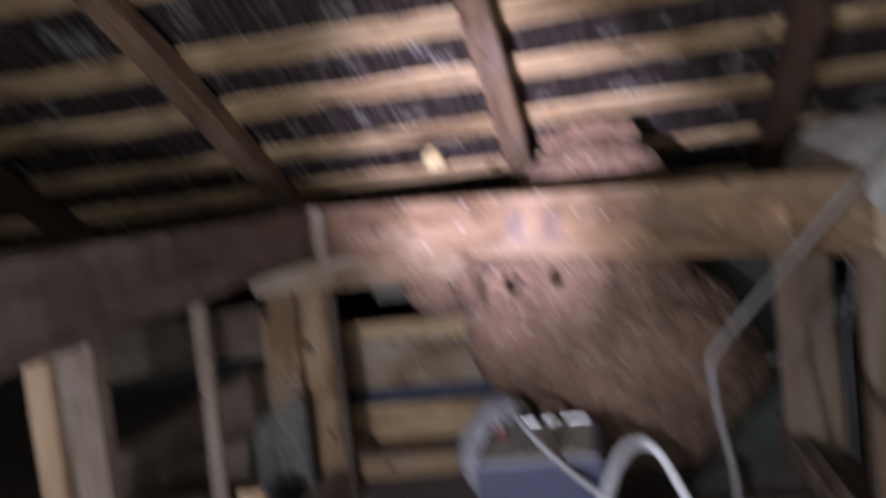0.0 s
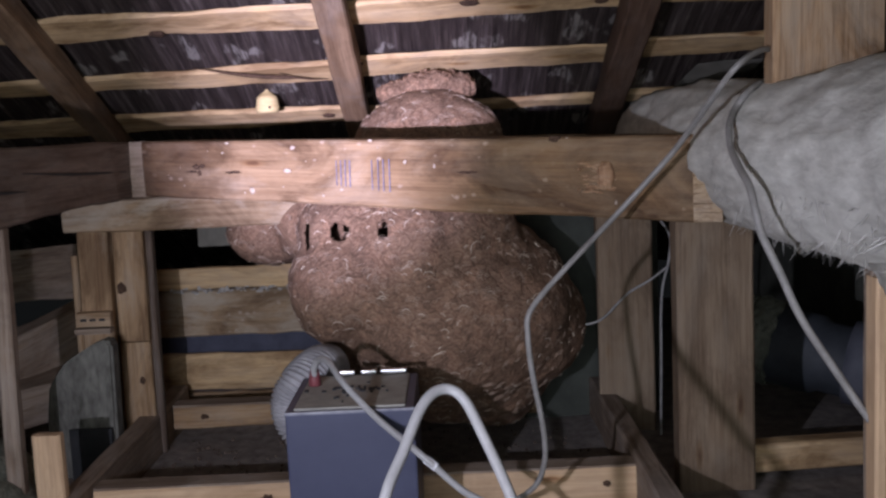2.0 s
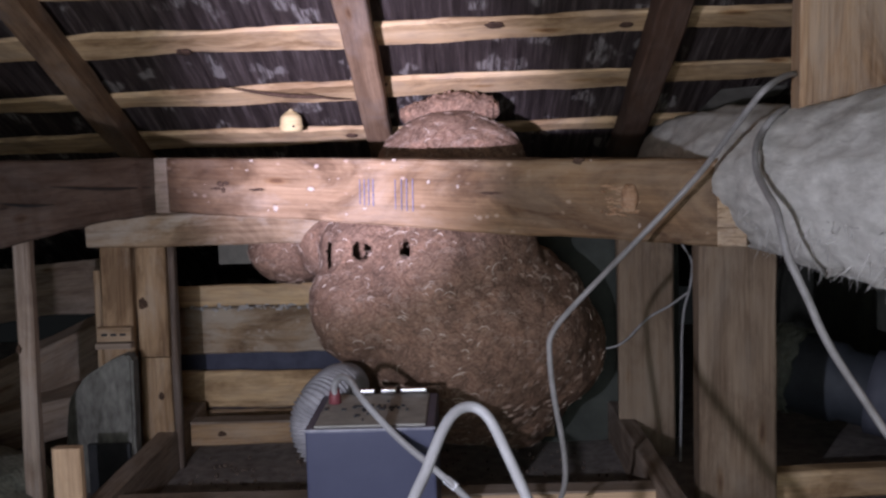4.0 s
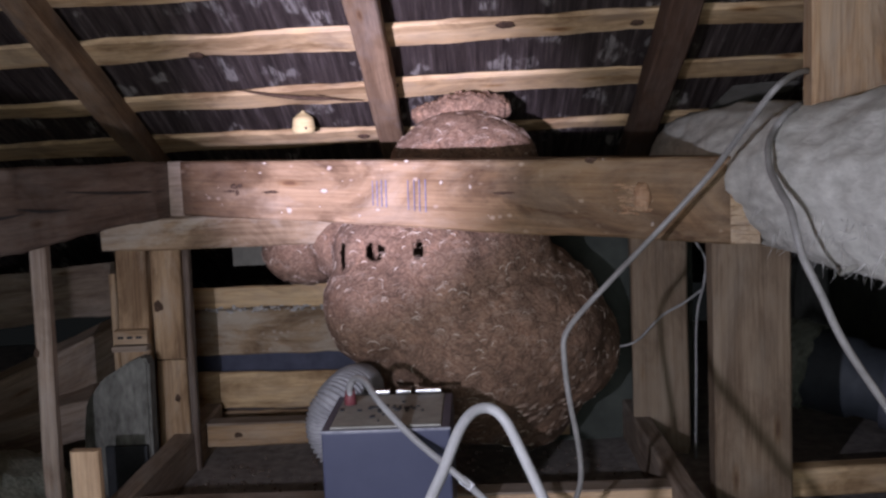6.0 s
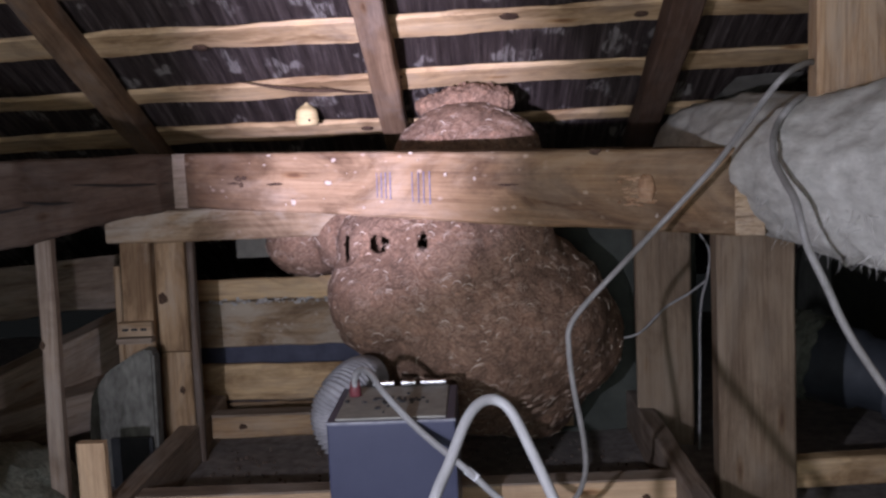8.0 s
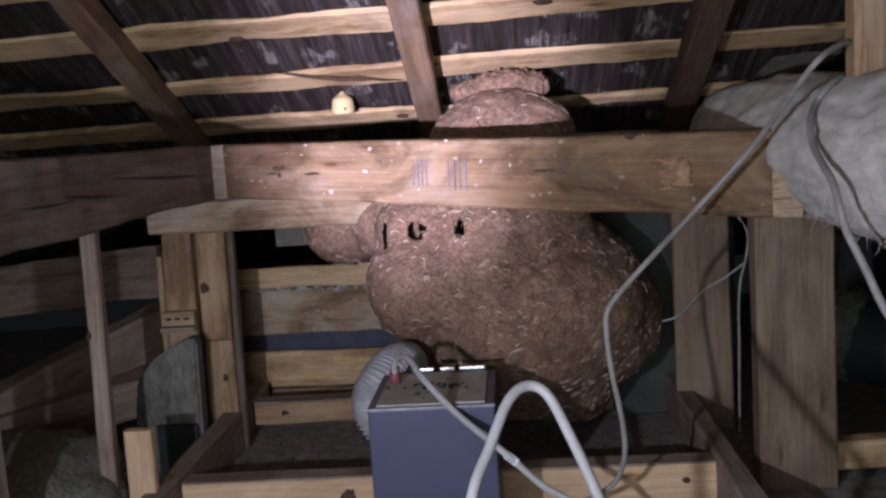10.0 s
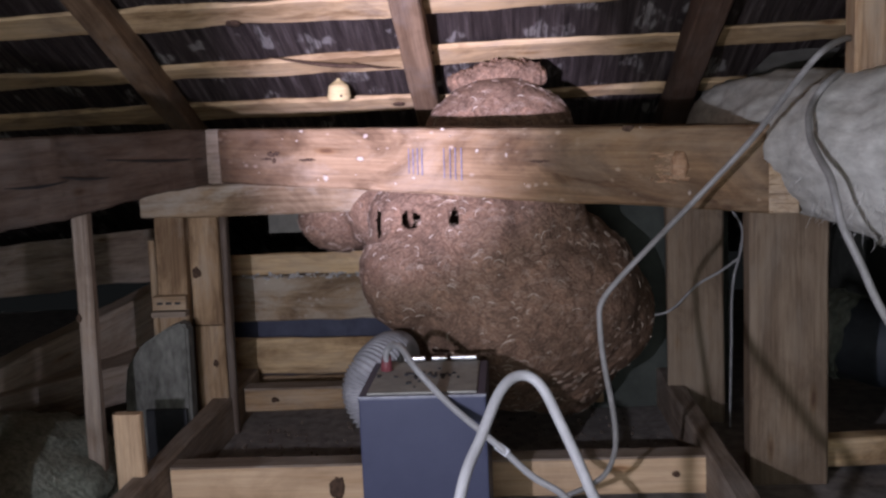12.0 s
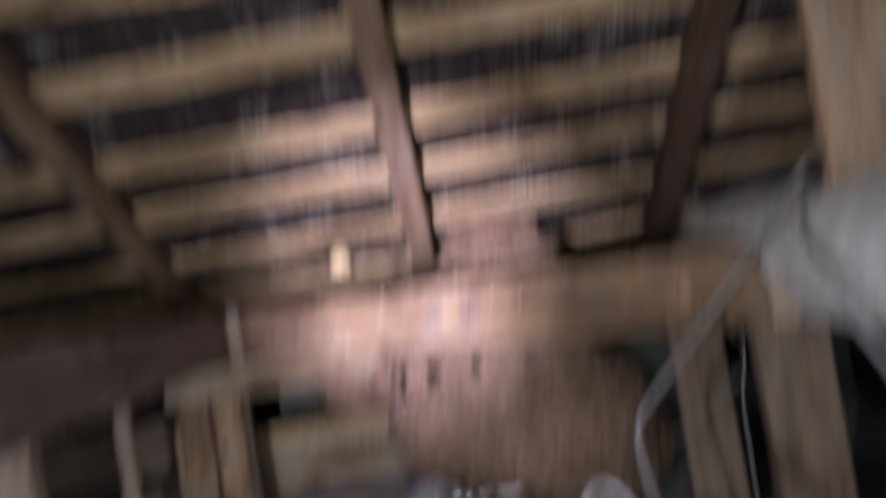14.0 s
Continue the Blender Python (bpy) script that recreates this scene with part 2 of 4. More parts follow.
    bent.inputs[1].default_value = (0.05, 0.05, 0.05)
    wander = node(nt, "ShaderNodeTexNoise", Scale=30.0, Detail=3.0)
    nt.links.new(v, wander.inputs["Vector"])
    nt.links.new(wander.outputs["Color"], bent.inputs[0])
    nt.links.new(v, bent.inputs[2])
    nt.links.new(bent.outputs[0], folds.inputs["Vector"])
    crease = ramp(nt, folds.outputs["Distance"], (0.0, (0.50, 0.46, 0.44)), (0.07, (0.9, 0.88, 0.87)), (0.16, (1.0, 1.0, 1.0)))
    col = mix(nt, 0.38, col, crease, "MULTIPLY")
    nt.links.new(col, b.inputs["Base Color"])
    fine = noise_tex(nt, v, 90.0, 5, 0.7, 1.0)
    tall = nt.nodes.new("ShaderNodeMath")
    tall.operation = "MULTIPLY_ADD"
    tall.inputs[1].default_value = 0.5
    nt.links.new(fine, tall.inputs[0])
    nt.links.new(crease, tall.inputs[2])
    scaly = nt.nodes.new("ShaderNodeMath")
    scaly.operation = "MULTIPLY_ADD"
    scaly.inputs[1].default_value = 0.6
    nt.links.new(unit.outputs[0], scaly.inputs[0])
    nt.links.new(tall.outputs[0], scaly.inputs[2])
    bump(nt, b, scaly.outputs[0], 0.6, 0.004)
    return m


NEST = nest_material()
SCALE = plain("fawn_paper", (0.27, 0.19, 0.14), (0.44, 0.33, 0.25), 45, 0.85, 0.1)
CURL = plain("pale_paper_curl", (0.40, 0.31, 0.23), (0.72, 0.62, 0.50), 25, 0.6, 0.1)
SMALLNEST = plain("cream_paper", (0.62, 0.46, 0.22), (0.74, 0.58, 0.32), 70, 0.8, 0.4, 0.002, stretch=(0.4, 0.4, 2.5))
LAGGING = plain("dusty_lagging_cloth", (0.42, 0.41, 0.365), (0.70, 0.685, 0.62), 26, 0.95, 0.7, 0.008, stretch=(1.0, 0.5, 1.6))
COLLAR = plain("dirty_collar_cloth", (0.10, 0.11, 0.09), (0.2, 0.21, 0.175), 40, 0.95, 0.4)
FRAY = plain("frayed_thread", (0.34, 0.33, 0.31), (0.5, 0.48, 0.45), 60, 0.95, 0)
# paler enamel: the highlight along the box's front edge, put into the colour
EDGELIGHT = plain("highlit_enamel_edge", (0.13, 0.135, 0.17), (0.30, 0.30, 0.33), 40, 0.4, 0)
BLUE = plain("blue_grey_enamel", (0.043, 0.047, 0.083), (0.058, 0.063, 0.105), 9, 0.42, 0.05, 0.001)
LID = plain("grey_dusty_lid", (0.22, 0.215, 0.19), (0.36, 0.35, 0.31), 26, 0.6, 0.1, 0.001)
STEEL = plain("bright_steel", (0.7, 0.7, 0.72), (0.85, 0.85, 0.86), 20, 0.25, 0, metal=1.0)
CABLE = plain("grey_cable_sheath", (0.18, 0.172, 0.16), (0.27, 0.258, 0.245), 40, 0.5, 0.1, 0.001)
KNOTWOOD = plain("dark_knot_wood", (0.028, 0.016, 0.010), (0.10, 0.058, 0.036), 110, 0.9, 0.5, 0.002)
OLDCABLE = plain("dusty_thin_cable", (0.20, 0.195, 0.19), (0.33, 0.32, 0.31), 40, 0.7, 0.1, 0.001)
HOSE = plain("light_grey_hose", (0.27, 0.265, 0.26), (0.36, 0.355, 0.35), 30, 0.45, 0.1, 0.001)
WHITE = plain("white_tape", (0.7, 0.7, 0.72), (0.8, 0.8, 0.82), 40, 0.5, 0)
BELLOWS = plain("grey_bellows", (0.21, 0.205, 0.215), (0.36, 0.35, 0.36), 30, 0.6, 0.2, 0.001)
RED = plain("red_plug", (0.12, 0.025, 0.035), (0.2, 0.06, 0.065), 50, 0.5, 0)
DARKPIPE = plain("dark_plastic_pipe", (0.025, 0.03, 0.036), (0.05, 0.056, 0.066), 14, 0.6, 0.1, 0.001)
SLATE = plain("slate_blue_pipe", (0.075, 0.08, 0.10), (0.12, 0.125, 0.15), 14, 0.6, 0.1, 0.001)
WOOL = plain("grey_insulation_slab", (0.075, 0.072, 0.062), (0.19, 0.183, 0.16), 60, 1.0, 0.7, 0.006, stretch=(1, 1, 0.4))
MOSS = plain("green_grey_wool", (0.11, 0.12, 0.09), (0.30, 0.31, 0.25), 90, 1.0, 1.0, 0.008)
DROPPING = plain("dried_dropping", (0.30, 0.235, 0.18), (0.48, 0.395, 0.32), 70, 0.9, 0.2, 0.001)
WOOLWHITE = plain("pale_flakes", (0.30, 0.28, 0.26), (0.55, 0.52, 0.49), 60, 0.95, 0.2, 0.001)
BLACK = plain("black_membrane", (0.012, 0.013, 0.014), (0.03, 0.03, 0.032), 20, 0.7, 0.2, 0.002)
NAVY = plain("blue_membrane", (0.035, 0.037, 0.06), (0.065, 0.068, 0.10), 18, 0.7, 0.4, 0.004)
DUST = plain("dusty_deck", (0.26, 0.23, 0.205), (0.52, 0.47, 0.43), 28, 0.95, 0.7, 0.006)
LITTER = plain("nest_crumb", (0.05, 0.035, 0.028), (0.17, 0.125, 0.095), 60, 0.95, 0)
INK = plain("blue_marker", (0.10, 0.092, 0.15), (0.22, 0.185, 0.22), 90, 0.7, 0)
# colour of the greenish shade right of the nest
SHADESHEET = plain("dark_green_shade", (0.026, 0.030, 0.024), (0.055, 0.060, 0.050), 12, 0.8, 0.3, 0.006)
GREYPANEL = plain("grey_panel", (0.15, 0.14, 0.12), (0.24, 0.225, 0.195), 14, 0.8, 0.2)
DARKWALL = plain("dark_lining", (0.08, 0.084, 0.07), (0.165, 0.17, 0.14), 8, 0.9, 0.5, 0.01)


# ---------------------------------------------------------------- makers
def mesh_of(bm, name, mat, smooth=False):
    me = bpy.data.meshes.new(name)
    bmesh.ops.recalc_face_normals(bm, faces=bm.faces)
    if smooth:
        for f in bm.faces:
            f.smooth = True
    bm.to_mesh(me)
    bm.free()
    me.materials.append(mat)
    return me


def part(name, bm, mat, parent=None, label="", at=None, smooth=False):
    ob = new(name, mesh_of(bm, name, mat, smooth))
    if at is not None:
        ob.matrix_basis = at
    if parent is not None:
        ob.parent = parent
    if label:
        tagged(ob, label)
    return ob


def thing(name, at, label, category, group="", kind=""):
    ob = new(name)
    ob.location = at
    ob.empty_display_size = 0.05
    return tagged(ob, label, category, group, kind)


def along(a, b, up=(0, 0, 1)):
    """Pose with local x from a to b and local z as near up as can be, and the length."""
    a, b = Vector(a), Vector(b)
    x = (b - a).normalized()
    y = Vector(up).cross(x).normalized()
    z = x.cross(y)
    m = Matrix((x, y, z)).transposed().to_4x4()
    m.translation = a
    return m, (b - a).length


def timber_bm(length, w0, h0, w1=None, h1=None, wobble=0.002, chamfer=0.004, seed=0, step=0.06, hang=0.5):
    """Sawn timber along local x; width in y, height in z; its edges worn and a little wavy. hang: 0 top at z=0, 1 foot at z=0."""
    w1, h1 = w1 or w0, h1 or h0
    n = max(2, int(length / step))
    bm = bmesh.new()
    rings = []
    for i in range(n + 1):
        f = i / n
        w, h = w0 + (w1 - w0) * f, h0 + (h1 - h0) * f
        mid = (hang - 0.5) * h
        ring = []
        for sy, sz, ey, ez in ((-1, -1, 1, 0), (1, -1, -1, 0), (1, -1, 0, 1), (1, 1, 0, -1), (1, 1, -1, 0), (-1, 1, 1, 0), (-1, 1, 0, -1), (-1, -1, 0, 1)):
            k = noise.noise_vector((length * f * 5 + seed * 7.3, sy * 3.1 + seed, sz * 2.7)) * wobble
            fine = noise.noise_vector((length * f * 23 + seed * 3.3, sy * 5.1 + seed, sz * 4.7)) * wobble * 0.5
            ring.append(bm.verts.new((length * f, sy * w / 2 + ey * chamfer + k.y + fine.y, mid + sz * h / 2 + ez * chamfer + k.z + fine.z)))
        rings.append(ring)
    for r0, r1 in zip(rings, rings[1:]):
        for j in range(8):
            bm.faces.new((r0[j], r0[(j + 1) % 8], r1[(j + 1) % 8], r1[j]))
    bm.faces.new(rings[0][::-1])
    bm.faces.new(rings[-1])
    return bm


def timber(name, a, b, w, h, mat, parent=None, up=(0, 0, 1), label="", hang=0.5, **more):
    m, length = along(a, b, up)
    return part(name, timber_bm(length, w, h, hang=hang, **more), mat, parent, label, m)


def block(x, y, z, dx, dy, dz, bevel=0.003, bm=None):
    """Box from its least corner and its sizes, with rounded edges."""
    bm = bm or bmesh.new()
    made = bmesh.ops.create_cube(bm, size=1)["verts"]
    for v in made:
        v.co = Vector((x + (v.co.x + 0.5) * dx, y + (v.co.y + 0.5) * dy, z + (v.co.z + 0.5) * dz))
    if bevel:
        edges = list({e for v in made for e in v.link_edges})
        bmesh.ops.bevel(bm, geom=edges, offset=bevel, segments=2, affect="EDGES", profile=0.6)
    return bm


def smooth_path(points, per=10):
    """Catmull-Rom through the points."""
    p = [Vector(q) for q in points]
    p = [2 * p[0] - p[1], *p, 2 * p[-1] - p[-2]]
    out = []
    for i in range(1, len(p) - 2):
        for k in range(per):
            t = k / per
            a, b, c, d = p[i - 1], p[i], p[i + 1], p[i + 2]
            out.append(0.5 * (2 * b + (c - a) * t + (2 * a - 5 * b + 4 * c - d) * t * t + (3 * b - a - 3 * c + d) * t ** 3))
    out.append(p[-2])
    return out


def tube_bm(path, radius, sides=12, caps=True, bm=None):
    """A round tube; radius is a number or a function of the index and the share of the way."""
    bm = bm or bmesh.new()
    rings, side = [], None
    for i, q in enumerate(path):
        t = (path[min(i + 1, len(path) - 1)] - path[max(i - 1, 0)]).normalized()
        side = (side - t * side.dot(t)).normalized() if side else t.orthogonal().normalized()
        up = t.cross(side)
        r = radius(i, i / (len(path) - 1)) if callable(radius) else radius
        rings.append([bm.verts.new(q + r * (math.cos(a) * side + math.sin(a) * up)) for a in (2 * math.pi * k / sides for k in range(sides))])
    for r0, r1 in zip(rings, rings[1:]):
        for j in range(sides):
            bm.faces.new((r0[j], r0[(j + 1) % sides], r1[(j + 1) % sides], r1[j]))
    if caps:
        bm.faces.new(rings[0][::-1])
        bm.faces.new(rings[-1])
    return bm


# ---------------------------------------------------------------- roof
SLOPE, ROOF_Y, ROOF_Z = 0.45, 2.8, 0.811      # height of the battens' underside at ROOF_Y, falling away from the camera


def roof_z(y, off=0.0):
    return ROOF_Z + off + SLOPE * (ROOF_Y - y)


UP_ROOF = Vector((0, SLOPE, 1)).normalized()


def roof_felt():
    bm = bmesh.new()
    nx, ny = 520, 110
    x0, x1, y0, y1 = -2.6, 1.3, -0.6, 4.3
    rows = []
    for j in range(ny + 1):
        y = y0 + (y1 - y0) * j / ny
        row = []
        for i in range(nx + 1):
            x = x0 + (x1 - x0) * i / nx
            d = 0.006 * noise.noise((x * 26, y * 2.5, 1.3)) + 0.006 * noise.noise((x * 62, y * 6, 7.7))
            row.append(bm.verts.new(Vector((x, y, roof_z(y, 0.024))) + UP_ROOF * d))
        rows.append(row)
    for a, b in zip(rows, rows[1:]):
        for i in range(nx):
            bm.faces.new((a[i], a[i + 1], b[i + 1], b[i]))
    bmesh.ops.solidify(bm, geom=bm.faces[:], thickness=-0.02)
    return bm


roof = part("roof", roof_felt(), FELT)
tagged(roof, "sloping roof lined with dark streaked bitumen felt", "roof", kind="structure")

# battens, from the eaves up; each run is cut where it meets a rafter
# rows seen close: for each run its middle line's y and its width at both ends
NEAR_ROWS = [
    [(2.815, 2.813, 0.098, 0.082), (2.806, 2.793, 0.052, 0.040), (2.791, 2.781, 0.050, 0.050)],
    [(2.599, 2.585, 0.066, 0.087), (2.571, 2.560, 0.094, 0.084), (2.546, 2.536, 0.095, 0.065)],
    [(2.355, 2.344, 0.093, 0.090), (2.342, 2.322, 0.091, 0.074), (2.324, 2.324, 0.072, 0.088)],
    [(2.136, 2.131, 0.089, 0.102), (2.126, 2.107, 0.102, 0.104), (2.107, 2.103, 0.104, 0.105)],
]
FAR_ROWS = [(1.86, 0.10), (1.62, 0.10), (1.38, 0.10), (1.13, 0.10), (0.89, 0.10), (0.64, 0.10), (3.05, 0.09), (3.31, 0.09)]
RUNS = [(-0.84, -0.165), (-0.16, 0.505), (0.51, 1.05)]


def batten(xa, xb, ya, yb, wa, wb, seed):
    timber("batten", (xa, ya, roof_z(ya, 0.009)), (xb, yb, roof_z(yb, 0.009)), wa, 0.014, PALE, roof, up=UP_ROOF, seed=seed, w1=wb, wobble=0.006, step=0.03)


for n, row in enumerate(NEAR_ROWS):
    ya, wa = row[0][0], row[0][2]
    batten(-2.4, -0.845, ya + 0.03, ya, 0.09, wa, n)
    for k, ((xa, xb), ends) in enumerate(zip(RUNS, row)):
        batten(xa, xb, *ends, 10 + n * 4 + k)
for n, (y, w) in enumerate(FAR_ROWS):
    for k, (xa, xb) in enumerate([(-2.4, -0.845), *RUNS]):
        tilt = 0.012 * math.sin(n * 2.3 + k * 1.7)
        batten(xa, xb, y + tilt, y - tilt, w, w * (1 + 0.08 * math.sin(n * 5 + k * 3)), 40 + n * 4 + k)

# a long splinter torn from one batten
def splinter(bm, a, b, w):
    a, b = Vector(a), Vector(b)
    mid = (a + b) / 2 + Vector((0, 0, -0.006))
    return tube_bm(smooth_path([a, mid, b], 8), lambda i, f: max(0.001, w * math.sin(math.pi * f ** 1.3) ** 0.8), 6, bm=bm)


def on_roof(x, y, off):
    return (x, y, roof_z(y, off))


torn = splinter(bmesh.new(), on_roof(-0.532, 2.524, -0.002), on_roof(-0.256, 2.578, -0.012), 0.0055)
splinter(torn, on_roof(-0.329, 2.555, -0.008), on_roof(-0.214, 2.582, -0.014), 0.0022)
part("splinter", torn, KNOTWOOD, roof, "dark torn splinter")


def roof_knot(x, y, r, seed):
    """A dark branch knot grown into a batten, a little proud of its face."""
    bm = bmesh.new()
    bmesh.ops.create_icosphere(bm, subdivisions=3, radius=1)
    for v in bm.verts:
        k = 1 + 0.3 * noise.noise(v.co * 1.7 + Vector((seed, 0, 0)))
        px_, py_ = x + v.co.x * r * 1.7 * k, y + v.co.y * r * k
        v.co = Vector((px_, py_, roof_z(y, 0.0) - SLOPE * v.co.y * r * k + 0.005 * v.co.z))
    return bm


for n, (x, y, r) in enumerate([(-0.570, 2.374, 0.011), (0.135, 2.309, 0.012), (-0.242, 2.804, 0.009), (0.426, 2.324, 0.009), (-0.132, 2.542, 0.006)]):
    part("knot", roof_knot(x, y, r, n * 5.1), KNOTWOOD, roof, "dark branch knot", smooth=True)

for n, (x, w) in enumerate([(-0.845, 0.062), (-0.162, 0.066), (0.502, 0.07), (-1.52, 0.07), (1.17, 0.07)]):
    lean = 0.05 if n == 0 else 0.0
    r = timber("rafter", (x - lean, -0.5, roof_z(-0.5, -0.03)), (x + lean * 0.3, 2.93, roof_z(2.93, -0.03)), w, 0.062, RAFTER if n < 2 else DARK_RAFTER, up=UP_ROOF, seed=20 + n, wobble=0.005)
    tagged(r, "rough brown sawn rafter carrying the roof battens", "rafter", "roof rafters", "structure")


def felt_flap():
    """A torn grey lap of felt hanging a little off the roof between two battens."""
    bm = bmesh.new()
    low = [bm.verts.new(on_roof(x, y, 0.006 + 0.004 * noise.noise((x * 30, y * 30, 2)))) for x, y in ((0.672, 2.765), (0.69, 2.70), (0.712, 2.632), (0.79, 2.622), (0.875, 2.618), (0.87, 2.672), (0.82, 2.70), (0.765, 2.752), (0.72, 2.76))]
    bm.faces.new(low)
    bmesh.ops.solidify(bm, geom=bm.faces[:], thickness=0.003)
    return bm


part("felt_flap", felt_flap(), GREYPANEL, roof, "torn grey lap of felt")


# ---------------------------------------------------------------- deck, walls that close the loft
def uneven_sheet(x0, x1, y0, y1, z, step, amp, seed):
    bm = bmesh.new()
    nx, ny = int((x1 - x0) / step), int((y1 - y0) / step)
    rows = []
    for j in range(ny + 1):
        rows.append([bm.verts.new((x0 + (x1 - x0) * i / nx, y0 + (y1 - y0) * j / ny,
                                   z + amp * noise.fractal((x0 + (x1 - x0) * i / nx * 1.0 + seed, (y0 + (y1 - y0) * j / ny) * 1.0, 0.3), 0.6, 2.4, 5))) for i in range(nx + 1)])
    for a, b in zip(rows, rows[1:]):
        for i in range(nx):
            bm.faces.new((a[i], a[i + 1], b[i + 1], b[i]))
    bmesh.ops.solidify(bm, geom=bm.faces[:], thickness=0.02)
    return bm


floor = part("floor", uneven_sheet(-2.6, 1.6, -1.6, 4.3, 0.0, 0.03, 0.012, 4.0), DUST, smooth=True)
tagged(floor, "dusty brown loft deck strewn with debris", "floor", kind="structure")
for name, dims in (("wall_left", (-2.7, -1.7, -0.1, 0.1, 6.1, 2.9)), ("wall_right", (1.3, -1.7, -0.1, 0.1, 6.1, 2.9)), ("wall_back_left", (-2.6, -1.7, -0.1, 1.75, 0.1, 2.9)), ("wall_back_right", (0.45, -1.7, -0.1, 0.85, 0.1, 2.9)), ("wall_back_top", (-0.85, -1.7, 1.45, 1.3, 0.1, 1.35))):
    tagged(part(name, block(*dims, bevel=0), DARKWALL), "dark boarded wall closing the loft", "wall", kind="structure")
rear = timber("roof_rear", (-0.6, -0.55, 2.36), (-0.6, -1.75, 1.85), 3.95, 0.06, DARKWALL)
tagged(rear, "dark rear roof slope behind the ridge", "roof", kind="structure")


# ---------------------------------------------------------------- heavy timbers round the nest
BEAM_A, BEAM_B = Vector((-0.635, 2.306, 0)), Vector((0.527, 1.851, 0))
BEAM_D = (BEAM_B - BEAM_A).normalized()
BEAM_N = Vector((-BEAM_D.y, BEAM_D.x, 0))          # away from the camera


def on_beam(s, z, out=0.0):
    """A point on the front beam's face: share of its length, height, and how far it stands proud."""
    p = BEAM_A.lerp(BEAM_B, s) - BEAM_N * out
    return Vector((p.x, p.y, z))


front_beam = thing("cross_beam", (-0.05, 2.1, 0.0), "honey-brown sawn cross beam with blue marker lines", "beam")
front_beam.location = (0, 0, 0)
mid = BEAM_N * 0.06
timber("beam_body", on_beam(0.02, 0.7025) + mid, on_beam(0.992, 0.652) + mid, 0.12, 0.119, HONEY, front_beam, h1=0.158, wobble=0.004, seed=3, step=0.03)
timber("joint_block", on_beam(0.0, 0.702, 0.003) + mid, on_beam(0.028, 0.702, 0.003) + mid, 0.118, 0.124, GREYWOOD, front_beam, label="pale weathered joint block", step=0.02)


def ragged_end():
    bm = bmesh.new()
    rng = random.Random(5)
    for i in range(9):
        z = 0.575 + i * 0.0168
        out = 0.004 + 0.02 * rng.random() + (0.012 if i < 4 else -0.004)
        a = on_beam(0.984, z + 0.0085)
        m, length = along(a + BEAM_N * 0.06, a + BEAM_N * 0.06 + BEAM_D * (0.022 + out))
        bit = timber_bm(length, 0.121, 0.018, wobble=0.002, chamfer=0.002, seed=i, step=0.012)
        bit.transform(m)
        me = bpy.data.meshes.new("tmp")
        bit.to_mesh(me)
        bit.free()
        bm.from_mesh(me)
        bpy.data.meshes.remove(me)
    return bm


part("ragged_end", ragged_end(), ENDGRAIN, front_beam, "torn pale end grain")
stub = on_beam(0.862, 0.662)
def knot_lump(c, r, seed, rough=0.16):
    bm = bmesh.new()
    bmesh.ops.create_icosphere(bm, subdivisions=4 if r[0] > 0.01 else 2, radius=1)
    for v in bm.verts:
        k = 1 + rough * noise.fractal(v.co * 2.5 + Vector((seed, 0, 0)), 0.7, 2.3, 4)
        v.co = c + BEAM_D * (v.co.x * r[0] * k) + BEAM_N * (v.co.y * r[1] * k) + Vector((0, 0, v.co.z * r[2] * k))
    return bm


chips = bmesh.new()
rng = random.Random(31)
for k in range(46):
    c = stub - BEAM_D * rng.uniform(0.004, 0.060) - BEAM_N * 0.001 + Vector((0, 0, rng.uniform(-0.030, 0.026)))
    ln = rng.uniform(0.006, 0.022)
    tube_bm([c, c + BEAM_D * ln * 0.5 - BEAM_N * rng.uniform(0.001, 0.005), c + BEAM_D * ln + Vector((0, 0, rng.uniform(-0.003, 0.003)))], lambda i, f: (0.0012, 0.0026, 0.0008)[i], 5, bm=chips)
tagged(part("torn_fibre", chips, RUSTY, front_beam, "rusty torn fibres beside the knot"), kind="stuff")
part("knot_stub", knot_lump(stub - BEAM_D * 0.006, (0.017, 0.014, 0.027), 4.0), RUSTY, front_beam, "sawn-off branch knot", smooth=True)

for x, z, r, h in ((0.140, 0.703, 0.009, 0.006), (0.152, 0.706, 0.006, 0.004), (0.146, 0.690, 0.004, 0.006), (0.130, 0.694, 0.012, 0.0022), (0.2150, 0.690, 0.017, 0.0026), (0.64, 0.676, 0.02, 0.002), (0.78, 0.735, 0.010, 0.007)):
    part("knot", knot_lump(on_beam(x, z) - BEAM_N * 0.001, (r, 0.0042, h), x * 40, 0.7), KNOTWOOD, front_beam, "dark knot in the face", smooth=True)

flecks = bmesh.new()
rng = random.Random(64)
FLECKS = [(0.205, 0.752, 0.006), (0.32, 0.690, 0.010), (0.25, 0.650, 0.009), (0.235, 0.646, 0.004), (0.385, 0.636, 0.005), (0.42, 0.648, 0.005), (0.475, 0.745, 0.006), (0.585, 0.690, 0.005), (0.535, 0.700, 0.007), (0.872, 0.612, 0.005), (0.80, 0.735, 0.004)]
FLECKS += [(rng.uniform(0.08, 0.66), rng.uniform(0.63, 0.755), rng.uniform(0.0010, 0.0028)) for k in range(14)]
